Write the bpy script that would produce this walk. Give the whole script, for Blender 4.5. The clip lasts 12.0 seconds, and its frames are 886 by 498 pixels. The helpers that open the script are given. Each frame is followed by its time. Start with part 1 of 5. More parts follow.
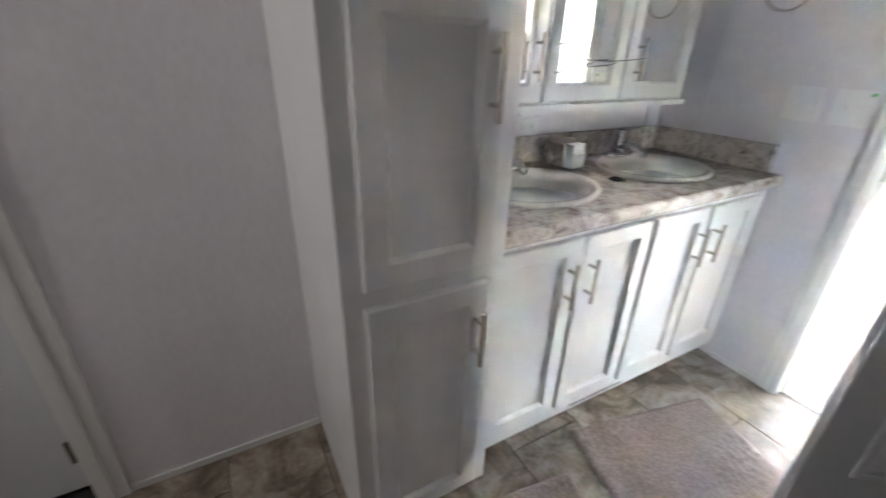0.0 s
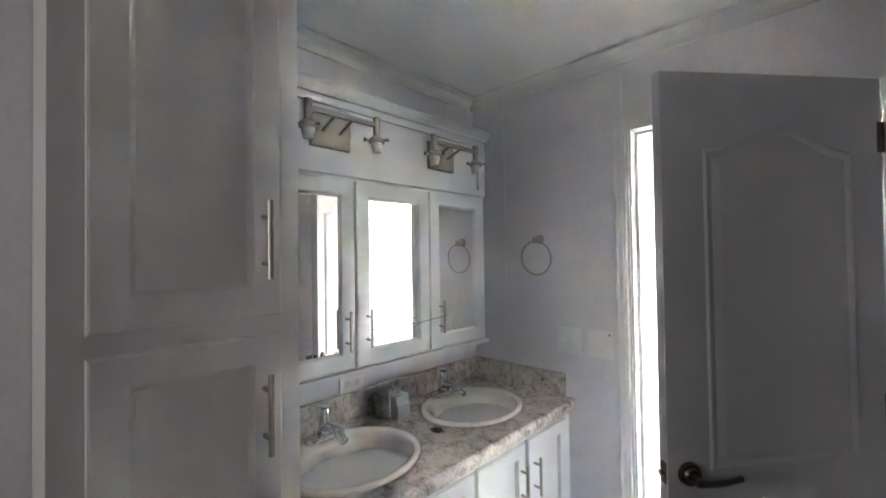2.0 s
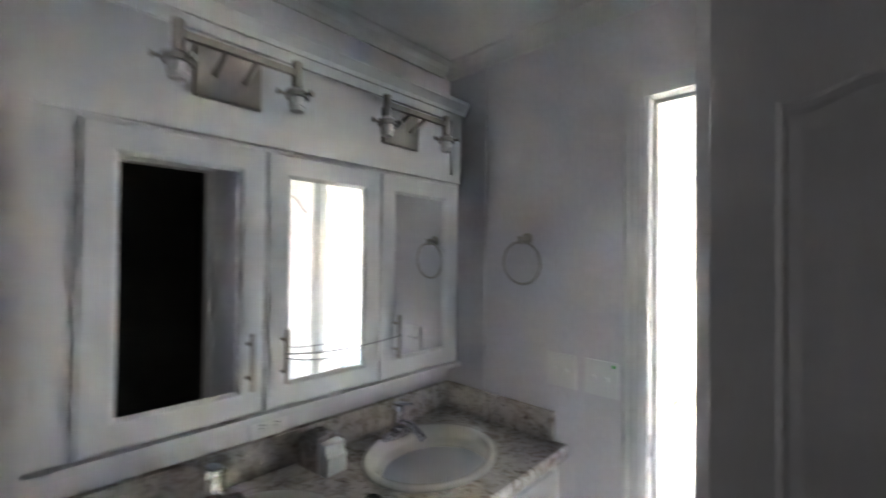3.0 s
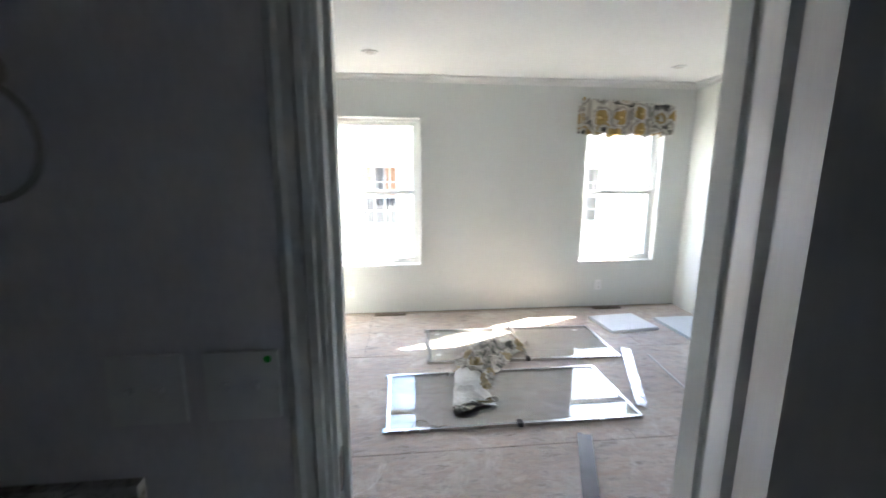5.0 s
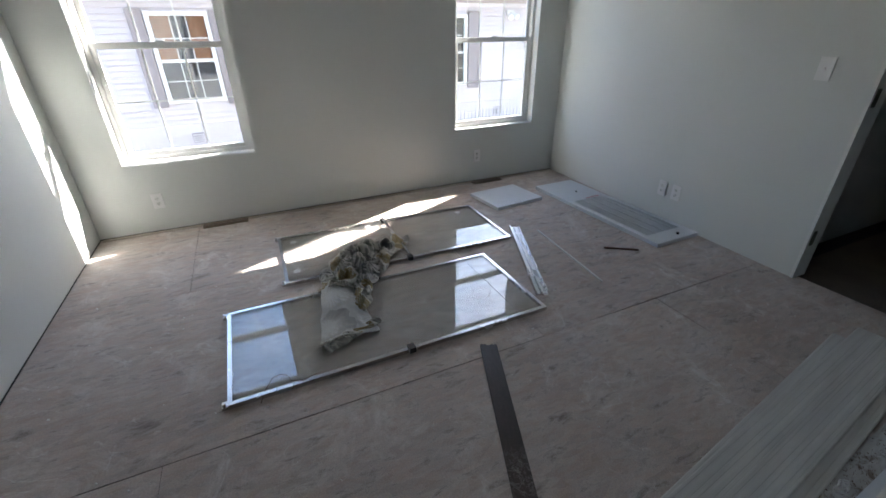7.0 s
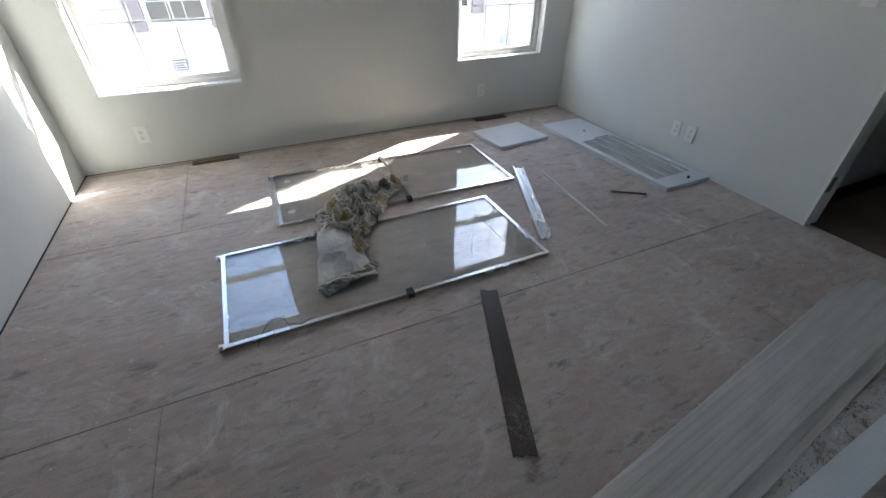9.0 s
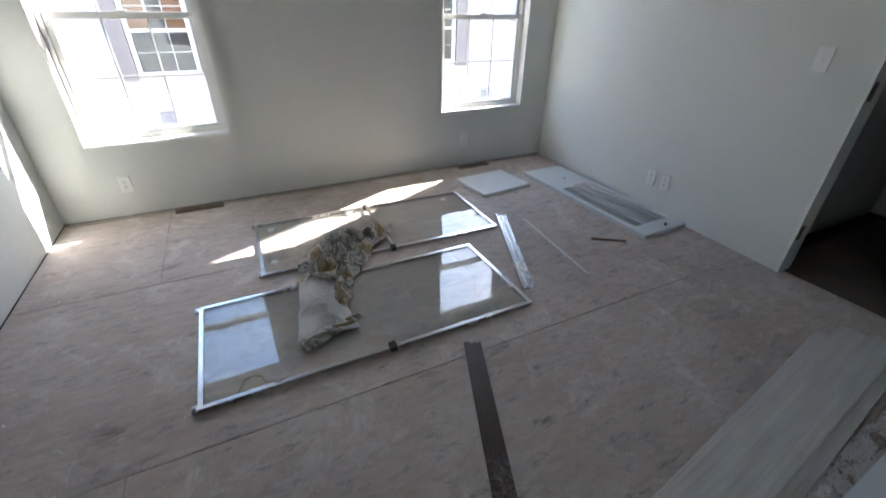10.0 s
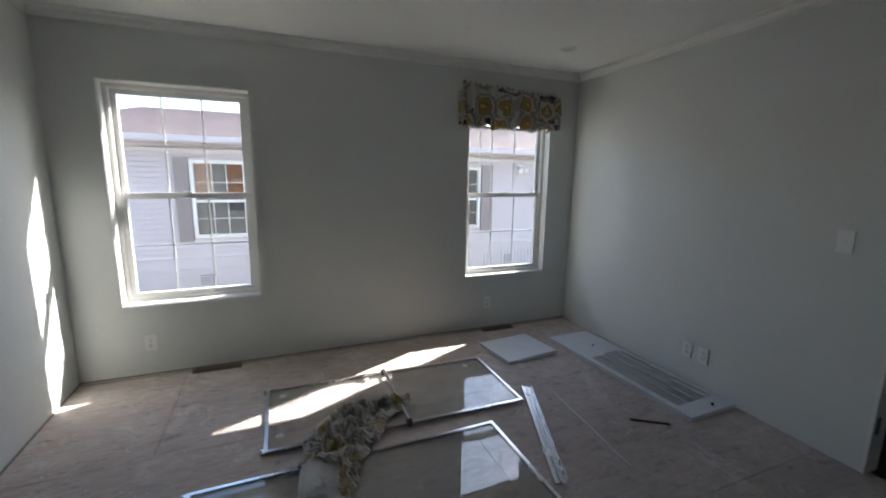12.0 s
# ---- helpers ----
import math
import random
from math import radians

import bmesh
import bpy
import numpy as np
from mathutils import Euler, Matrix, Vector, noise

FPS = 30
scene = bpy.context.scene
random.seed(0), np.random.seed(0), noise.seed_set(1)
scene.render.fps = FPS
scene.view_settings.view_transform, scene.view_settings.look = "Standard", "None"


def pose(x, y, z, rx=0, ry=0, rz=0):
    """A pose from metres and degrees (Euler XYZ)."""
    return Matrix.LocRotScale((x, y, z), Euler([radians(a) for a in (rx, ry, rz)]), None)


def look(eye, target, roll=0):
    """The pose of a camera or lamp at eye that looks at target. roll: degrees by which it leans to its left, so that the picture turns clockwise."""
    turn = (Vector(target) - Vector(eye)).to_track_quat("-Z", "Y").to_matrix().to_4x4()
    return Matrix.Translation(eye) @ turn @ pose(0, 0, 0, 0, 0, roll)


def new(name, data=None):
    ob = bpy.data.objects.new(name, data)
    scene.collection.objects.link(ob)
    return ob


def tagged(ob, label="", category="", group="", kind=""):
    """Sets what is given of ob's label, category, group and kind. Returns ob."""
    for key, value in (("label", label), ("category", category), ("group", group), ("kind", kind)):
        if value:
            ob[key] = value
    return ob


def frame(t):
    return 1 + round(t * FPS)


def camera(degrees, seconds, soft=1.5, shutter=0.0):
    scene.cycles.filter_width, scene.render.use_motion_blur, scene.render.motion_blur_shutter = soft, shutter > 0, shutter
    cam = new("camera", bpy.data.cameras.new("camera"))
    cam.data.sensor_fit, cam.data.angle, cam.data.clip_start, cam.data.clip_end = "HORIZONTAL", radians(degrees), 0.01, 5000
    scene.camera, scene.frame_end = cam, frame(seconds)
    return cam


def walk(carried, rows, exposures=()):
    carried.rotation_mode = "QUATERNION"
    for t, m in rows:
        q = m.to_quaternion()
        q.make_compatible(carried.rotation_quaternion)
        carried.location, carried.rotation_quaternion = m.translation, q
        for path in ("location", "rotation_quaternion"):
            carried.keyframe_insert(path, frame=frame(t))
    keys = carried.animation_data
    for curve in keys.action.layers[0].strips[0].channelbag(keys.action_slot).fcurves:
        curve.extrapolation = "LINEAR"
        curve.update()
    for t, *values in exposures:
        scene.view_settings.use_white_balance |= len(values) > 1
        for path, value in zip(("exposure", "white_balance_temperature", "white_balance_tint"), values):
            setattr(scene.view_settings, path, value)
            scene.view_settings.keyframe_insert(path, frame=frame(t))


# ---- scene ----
cam = camera(93.8, 12.0, shutter=0.3)
PATH = [
    (0, (1.339, -5.62, 1.313), (-0.239, -4.743, 0.452), 1.5),
    (0.2, (1.411, -5.558, 1.329), (-0.073, -4.492, 0.515), 2.5),
    (0.5, (1.502, -5.494, 1.33), (0.124, -4.232, 0.617), 3.4),
    (0.6, (1.535, -5.485, 1.333), (0.136, -4.233, 0.645), 1.8),
    (1, (1.559, -5.49, 1.341), (0.24, -4.182, 0.599), 0.4),
    (1.2, (1.527, -5.5, 1.378), (0.201, -4.16, 0.71), 0.4),
    (1.5, (1.519, -5.509, 1.472), (0.147, -4.09, 1.147), -0.2),
    (2, (1.478, -5.491, 1.571), (0.095, -4.047, 1.605), -0.8),
    (2.4, (1.417, -5.34, 1.586), (-0.028, -3.968, 1.759), -1.4),
    (2.5, (1.408, -5.296, 1.587), (-0.072, -3.963, 1.771), -0.9),
    (2.8, (1.312, -5.154, 1.592), (-0.198, -3.844, 1.647), -0.6),
    (3, (1.283, -5.076, 1.583), (-0.096, -3.628, 1.61), 0.6),
    (3.1, (1.23, -5.043, 1.559), (0.022, -3.449, 1.562), 2.0),
    (3.2, (1.207, -4.975, 1.53), (0.08, -3.323, 1.537), 1.8),
    (4.8, (0.962, -4.352, 1.533), (0.938, -2.384, 1.181), 0.8),
    (5, (0.962, -4.341, 1.516), (1.17, -2.386, 1.147), 0.2),
    (5.4, (0.973, -4.216, 1.52), (1.681, -2.373, 1.204), -1.7),
    (5.5, (0.973, -4.199, 1.515), (1.732, -2.372, 1.222), -1.8),
    (5.7, (0.978, -4.146, 1.509), (1.815, -2.368, 1.139), -3.1),
    (6, (1.013, -4.018, 1.461), (1.829, -2.245, 1.024), -1.9),
    (6.5, (1.129, -3.771, 1.37), (1.801, -2.001, 0.725), -2.7),
    (7, (1.173, -3.596, 1.358), (1.907, -1.984, 0.431), -0.6),
    (7.5, (1.176, -3.531, 1.327), (1.912, -2.009, 0.258), -0.7),
    (7.7, (1.182, -3.527, 1.323), (1.841, -2.044, 0.154), -0.7),
    (9.5, (1.217, -3.512, 1.33), (1.913, -2.045, 0.163), 1.0),
    (10, (1.235, -3.501, 1.385), (2.006, -1.961, 0.367), 0.9),
    (10.5, (1.229, -3.496, 1.499), (2.081, -1.793, 0.888), 0.5),
    (11, (1.196, -3.512, 1.535), (1.898, -1.65, 1.33), 0.4),
    (11.5, (1.223, -3.522, 1.517), (1.819, -1.619, 1.368), -0.1),
    (12, (1.293, -3.428, 1.472), (2.049, -1.61, 1.121), 0.9),
]
walk(cam, [(t, look(eye, target, roll)) for t, eye, target, roll in PATH],
     exposures=((0, 8.4, 7200, 14), (0.5, 8.05, 7200, 14), (2.0, 8.05, 7200, 14), (2.5, 7.85, 7200, 14), (3.0, 7.6, 7100, 14), (3.2, 7.5, 7050, 14), (4.8, 5.2, 6500, 11), (5, 4.95, 6400, 11), (5.5, 4.25, 6480, 11), (6, 3.65, 6250, 11), (6.5, 3.45, 6250, 11), (7, 3.4, 6250, 11), (7.5, 3.45, 6250, 11), (9.5, 3.75, 6250, 11), (10, 3.72, 6250, 11), (10.5, 3.65, 6250, 11), (11, 3.12, 6250, 11), (11.5, 2.86, 6250, 11), (12, 2.7, 6250, 11)))

# ---------- world, sun ----------
SUN_TRAVEL = Vector((-0.905, -0.425, -0.76)).normalized()
world = bpy.data.worlds.new("sky")
scene.world = world
world.use_nodes = True
wn = world.node_tree
wn.nodes.clear()
sky = wn.nodes.new("ShaderNodeTexSky")
sky.sky_type = "NISHITA"
sky.sun_disc = False
sky.sun_elevation = math.asin(-SUN_TRAVEL.z)
sky.sun_rotation = math.atan2(-SUN_TRAVEL.x, -SUN_TRAVEL.y)
sky.air_density, sky.dust_density, sky.ozone_density = 1.0, 1.5, 1.0
bg = wn.nodes.new("ShaderNodeBackground")
bg.inputs["Strength"].default_value = 0.10
wo = wn.nodes.new("ShaderNodeOutputWorld")
wn.links.new(sky.outputs[0], bg.inputs[0])
wn.links.new(bg.outputs[0], wo.inputs[0])
sun_data = bpy.data.lights.new("sun", "SUN")
sun_data.energy, sun_data.angle, sun_data.color = 3.5, radians(0.5), (1.0, 0.95, 0.87)
sun = new("sun", sun_data)
sun.matrix_world = look((8, 6, 9), Vector((8, 6, 9)) + SUN_TRAVEL)


def daylight_portal(x, y, z, w, h, facing):
    """Guides sky light through a window opening; it gives off none itself."""
    d = bpy.data.lights.new("window_portal", "AREA")
    d.shape, d.size, d.size_y = "RECTANGLE", w, h
    d.cycles.is_portal = True
    o = new("window_portal", d)
    o.matrix_world = look((x, y, z), (x, y + facing, z))


daylight_portal(0.727, 0.155, 1.29, 0.90, 1.54, -1)
daylight_portal(3.384, 0.155, 1.29, 0.90, 1.54, -1)
# sky light in the opening of the bath's own window, behind the walk
bath_sky = bpy.data.lights.new("bath_window_light", "AREA")
bath_sky.shape, bath_sky.size, bath_sky.size_y = "RECTANGLE", 0.68, 0.73
bath_sky.energy, bath_sky.color = 0.031, (0.90, 0.95, 1.0)
new("bath_window_light", bath_sky).matrix_world = look((0.35, -7.33, 1.625), (0.35, -6.3, 1.625))


# ---------- materials ----------
def node_mat(name):
    m = bpy.data.materials.new(name)
    m.use_nodes = True
    nt = m.node_tree
    return m, nt, nt.nodes["Principled BSDF"]


def add(nt, kind, **values):
    n = nt.nodes.new(kind)
    for key, v in values.items():
        n.inputs[key.replace("_", " ")].default_value = v
    return n


def coords(nt, stretch=(1, 1, 1)):
    tc = nt.nodes.new("ShaderNodeTexCoord")
    mp = nt.nodes.new("ShaderNodeMapping")
    mp.inputs["Scale"].default_value = stretch
    nt.links.new(tc.outputs["Object"], mp.inputs["Vector"])
    return mp.outputs[0]


def ramp(nt, source, stops):
    r = nt.nodes.new("ShaderNodeValToRGB")
    els = r.color_ramp.elements
    while len(els) < len(stops):
        els.new(0.5)
    for e, (pos, col) in zip(els, stops):
        e.position, e.color = pos, (*col, 1)
    nt.links.new(source, r.inputs[0])
    return r.outputs[0]


def blend(nt, fac, a, b, mode="MIX"):
    m = nt.nodes.new("ShaderNodeMix")
    m.data_type, m.blend_type = "RGBA", mode
    for sock, v in ((m.inputs[0], fac), (m.inputs[6], a), (m.inputs[7], b)):
        if isinstance(v, (int, float)):
            sock.default_value = v
        elif isinstance(v, tuple):
            sock.default_value = (*v, 1)
        else:
            nt.links.new(v, sock)
    return m.outputs[2]


def relief(nt, bsdf, source, strength, distance):
    b = nt.nodes.new("ShaderNodeBump")
    b.inputs["Strength"].default_value, b.inputs["Distance"].default_value = strength, distance
    nt.links.new(source, b.inputs["Height"])
    nt.links.new(b.outputs[0], bsdf.inputs["Normal"])


def surface(name, col, col2, rough=0.5, metal=0.0, big=2.0, fine=90.0, bump=0.15, depth=0.002, stretch=(1, 1, 1), grain=0.12):
    """A plain surface with broad stains, fine grain, uneven gloss and slight relief."""
    m, nt, b = node_mat(name)
    v = coords(nt, stretch)
    n1 = add(nt, "ShaderNodeTexNoise", Scale=big, Detail=5.0, Roughness=0.6)
    n2 = add(nt, "ShaderNodeTexNoise", Scale=fine, Detail=3.0)
    nt.links.new(v, n1.inputs["Vector"])
    nt.links.new(v, n2.inputs["Vector"])
    broad = ramp(nt, n1.outputs["Fac"], [(0.3, col), (0.72, col2)])
    fine_grey = ramp(nt, n2.outputs["Fac"], [(0.3, (1 - grain,) * 3), (0.7, (1, 1, 1))])
    nt.links.new(blend(nt, 1.0, broad, fine_grey, "MULTIPLY"), b.inputs["Base Color"])
    mr = nt.nodes.new("ShaderNodeMapRange")
    mr.inputs["To Min"].default_value, mr.inputs["To Max"].default_value = max(rough - 0.08, 0.02), min(rough + 0.1, 1)
    nt.links.new(n1.outputs["Fac"], mr.inputs["Value"])
    nt.links.new(mr.outputs[0], b.inputs["Roughness"])
    b.inputs["Metallic"].default_value = metal
    if bump:
        relief(nt, b, n2.outputs["Fac"], bump, depth)
    return m


M_wall = surface("bedroom_wallboard", (0.71, 0.725, 0.70), (0.665, 0.682, 0.658), 0.6, big=0.8, fine=160, bump=0.12, depth=0.001, grain=0.03)
M_ceiling = surface("ceiling_paint", (0.82, 0.82, 0.80), (0.78, 0.78, 0.765), 0.8, big=1.2, fine=60, bump=0.25, depth=0.002, grain=0.05)
M_vinyl = surface("bath_wall_vinyl", (0.79, 0.765, 0.785), (0.745, 0.72, 0.742), 0.5, big=4, fine=75, bump=0.25, depth=0.0012, stretch=(1, 1, 0.5), grain=0.07)
M_trim = surface("trim_paint", (0.76, 0.76, 0.74), (0.71, 0.71, 0.69), 0.4, big=3, fine=120, bump=0.06, depth=0.001, grain=0.03)
M_cab = surface("cabinet_paint", (0.74, 0.74, 0.735), (0.69, 0.69, 0.69), 0.35, big=4, fine=150, bump=0.05, depth=0.0008, grain=0.03)
M_door = surface("door_paint", (0.66, 0.67, 0.68), (0.60, 0.61, 0.625), 0.45, big=2, fine=200, bump=0.12, depth=0.0008, stretch=(1, 1, 0.12), grain=0.05)
M_plastic = surface("white_plastic", (0.78, 0.78, 0.76), (0.74, 0.74, 0.72), 0.3, big=8, fine=200, bump=0.02, grain=0.02)
M_plate = surface("wall_plate_plastic", (0.83, 0.825, 0.82), (0.80, 0.795, 0.79), 0.3, big=8, fine=200, bump=0.02, grain=0.02)
M_win = surface("window_vinyl", (0.80, 0.80, 0.78), (0.74, 0.74, 0.72), 0.35, big=6, fine=150, bump=0.03, grain=0.04)
M_nickel = surface("brushed_nickel", (0.50, 0.46, 0.42), (0.42, 0.39, 0.36), 0.32, 1.0, big=9, fine=300, bump=0.08, depth=0.0004, stretch=(1, 1, 0.15))
M_chrome = surface("chrome", (0.75, 0.75, 0.76), (0.68, 0.68, 0.7), 0.08, 1.0, big=9, fine=200, bump=0.0, grain=0.03)
M_bronze = surface("dark_satin_nickel", (0.20, 0.175, 0.155), (0.14, 0.125, 0.115), 0.3, 1.0, big=12, fine=200, bump=0.05, depth=0.0004)
M_alum = surface("bright_aluminium", (0.72, 0.72, 0.73), (0.6, 0.6, 0.61), 0.25, 1.0, big=7, fine=260, bump=0.06, depth=0.0004)
M_black = surface("black_rubber", (0.018, 0.018, 0.02), (0.03, 0.03, 0.032), 0.5, big=10, fine=100, bump=0.05)
M_porc = surface("bisque_porcelain", (0.76, 0.73, 0.68), (0.72, 0.69, 0.64), 0.12, big=6, fine=90, bump=0.0, grain=0.02)
M_socket = surface("lamp_socket_ceramic", (0.7, 0.68, 0.63), (0.6, 0.58, 0.54), 0.4, big=20, fine=150, bump=0.05)
M_panelwhite = surface("enamelled_steel_white", (0.74, 0.77, 0.80), (0.68, 0.71, 0.74), 0.35, big=4, fine=120, bump=0.04, grain=0.05)
M_boards = surface("primed_trim_board", (0.70, 0.69, 0.665), (0.60, 0.585, 0.555), 0.6, big=3, fine=45, bump=0.25, depth=0.001, stretch=(0.06, 1, 1), grain=0.22)
M_darkstrip = surface("dark_brown_vinyl_strip", (0.075, 0.052, 0.043), (0.045, 0.034, 0.03), 0.4, big=7, fine=80, bump=0.2, depth=0.001, stretch=(0.2, 1, 1), grain=0.3)
M_stick = surface("raw_wood", (0.17, 0.088, 0.055), (0.12, 0.062, 0.04), 0.7, big=12, fine=90, bump=0.3, stretch=(0.1, 1, 1), grain=0.3)
M_vent = surface("vent_brown_steel", (0.16, 0.11, 0.075), (0.11, 0.08, 0.06), 0.45, 0.3, big=14, fine=120, bump=0.05)
M_hallfloor = surface("hall_dark_carpet", (0.22, 0.175, 0.15), (0.16, 0.13, 0.11), 0.9, big=4, fine=140, bump=0.5, depth=0.004, grain=0.4)
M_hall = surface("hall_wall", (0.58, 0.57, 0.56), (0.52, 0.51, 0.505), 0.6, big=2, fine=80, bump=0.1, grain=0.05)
M_dark = surface("unlit_space_black", (0.05, 0.048, 0.047), (0.035, 0.034, 0.034), 0.8, big=2, fine=60, bump=0.1)
M_siding = surface("vinyl_siding_pale", (0.61, 0.565, 0.585), (0.56, 0.52, 0.54), 0.5, big=1.2, fine=60, bump=0.15, depth=0.001, stretch=(0.2, 1, 1), grain=0.05)
M_skirt = surface("ribbed_skirting", (0.60, 0.57, 0.60), (0.55, 0.52, 0.55), 0.5, big=2, fine=60, bump=0.1, grain=0.05)
M_shutter = surface("mauve_grey_shutter", (0.30, 0.265, 0.27), (0.26, 0.23, 0.235), 0.55, big=4, fine=90, bump=0.1, grain=0.08)
M_roof = surface("asphalt_shingle", (0.22, 0.165, 0.16), (0.13, 0.10, 0.097), 0.9, big=5, fine=60, bump=0.6, depth=0.004, grain=0.35)
M_drape = surface("rust_drape", (0.28, 0.13, 0.06), (0.19, 0.09, 0.048), 0.8, big=9, fine=60, bump=0.2, stretch=(3, 3, 0.3), grain=0.2)
M_roomdark = surface("unlit_room_shade", (0.06, 0.055, 0.06), (0.045, 0.04, 0.045), 0.8, big=2, fine=40, bump=0.0)
M_ground = surface("dry_grass_ground", (0.20, 0.17, 0.11), (0.28, 0.25, 0.18), 0.95, big=0.7, fine=14, bump=0.5, depth=0.02, grain=0.35)
M_tack = surface("pale_bare_wood", (0.50, 0.44, 0.37), (0.42, 0.36, 0.30), 0.8, big=6, fine=70, bump=0.2, stretch=(0.15, 1, 1), grain=0.2)
M_led = surface("green_indicator", (0.03, 0.55, 0.08), (0.02, 0.45, 0.06), 0.35, big=10, fine=50, bump=0.0)
M_paper = surface("sticker_paper", (0.72, 0.70, 0.68), (0.66, 0.64, 0.63), 0.7, big=20, fine=100, bump=0.0)
M_ink = surface("grey_ink", (0.16, 0.16, 0.19), (0.13, 0.13, 0.15), 0.6, big=20, fine=100, bump=0.0)
M_inkred = surface("red_ink", (0.5, 0.06, 0.05), (0.42, 0.05, 0.05), 0.6, big=20, fine=100, bump=0.0)
M_liner = surface("curtain_lining", (0.62, 0.61, 0.62), (0.52, 0.51, 0.52), 0.85, big=9, fine=260, bump=0.2, depth=0.001, grain=0.12)
# black for the shade in slots, gaps and seams, and for black catches
M_slot = surface("slot_shadow_black", (0.02, 0.02, 0.02), (0.03, 0.03, 0.03), 0.7, big=5, fine=60, bump=0)


def stone_tile():
    m, nt, b = node_mat("printed_stone_vinyl")
    v = coords(nt)
    rnd = nt.nodes.new("ShaderNodeObjectInfo")
    off = nt.nodes.new("ShaderNodeVectorMath")
    off.operation = "MULTIPLY_ADD"
    comb = nt.nodes.new("ShaderNodeCombineXYZ")
    for i in range(3):
        nt.links.new(rnd.outputs["Random"], comb.inputs[i])
    nt.links.new(comb.outputs[0], off.inputs[0])
    off.inputs[1].default_value = (13, 17, 11)
    nt.links.new(v, off.inputs[2])
    a = add(nt, "ShaderNodeTexNoise", Scale=6.5, Detail=7.0, Roughness=0.62, Distortion=0.8)
    c = add(nt, "ShaderNodeTexNoise", Scale=60.0, Detail=4.0)
    for n in (a, c):
        nt.links.new(off.outputs[0], n.inputs["Vector"])
    broad = ramp(nt, a.outputs["Fac"], [(0.30, (0.085, 0.06, 0.042)), (0.43, (0.20, 0.155, 0.115)), (0.55, (0.36, 0.30, 0.235)), (0.68, (0.47, 0.43, 0.37))])
    dark = ramp(nt, c.outputs["Fac"], [(0.3, (0.75, 0.75, 0.75)), (0.65, (1, 1, 1))])
    tone = nt.nodes.new("ShaderNodeMapRange")
    tone.inputs["To Min"].default_value, tone.inputs["To Max"].default_value = 0.72, 1.12
    nt.links.new(rnd.outputs["Random"], tone.inputs["Value"])
    mixed = blend(nt, 1.0, broad, dark, "MULTIPLY")
    tint = nt.nodes.new("ShaderNodeVectorMath")
    tint.operation = "SCALE"
    nt.links.new(mixed, tint.inputs[0])
    nt.links.new(tone.outputs[0], tint.inputs["Scale"])
    nt.links.new(tint.outputs[0], b.inputs["Base Color"])
    b.inputs["Roughness"].default_value = 0.38
    relief(nt, b, a.outputs["Fac"], 0.25, 0.003)
    return m


def laminate():
    m, nt, b = node_mat("granite_print_laminate")
    v = coords(nt)
    a = add(nt, "ShaderNodeTexNoise", Scale=15.0, Detail=8.0, Roughness=0.72, Distortion=0.7)
    c = add(nt, "ShaderNodeTexNoise", Scale=48.0, Detail=5.0, Roughness=0.7, Distortion=0.6)
    for n in (a, c):
        nt.links.new(v, n.inputs["Vector"])
    broad = ramp(nt, a.outputs["Fac"], [(0.28, (0.20, 0.15, 0.125)), (0.38, (0.38, 0.315, 0.27)), (0.48, (0.55, 0.495, 0.445)), (0.60, (0.67, 0.63, 0.59)), (0.74, (0.47, 0.405, 0.36))])
    spots = ramp(nt, c.outputs["Fac"], [(0.33, (0.35, 0.32, 0.30)), (0.47, (1, 1, 1))])
    nt.links.new(blend(nt, 0.85, broad, spots, "MULTIPLY"), b.inputs["Base Color"])
    b.inputs["Roughness"].default_value = 0.2
    relief(nt, b, c.outputs["Fac"], 0.08, 0.0006)
    return m


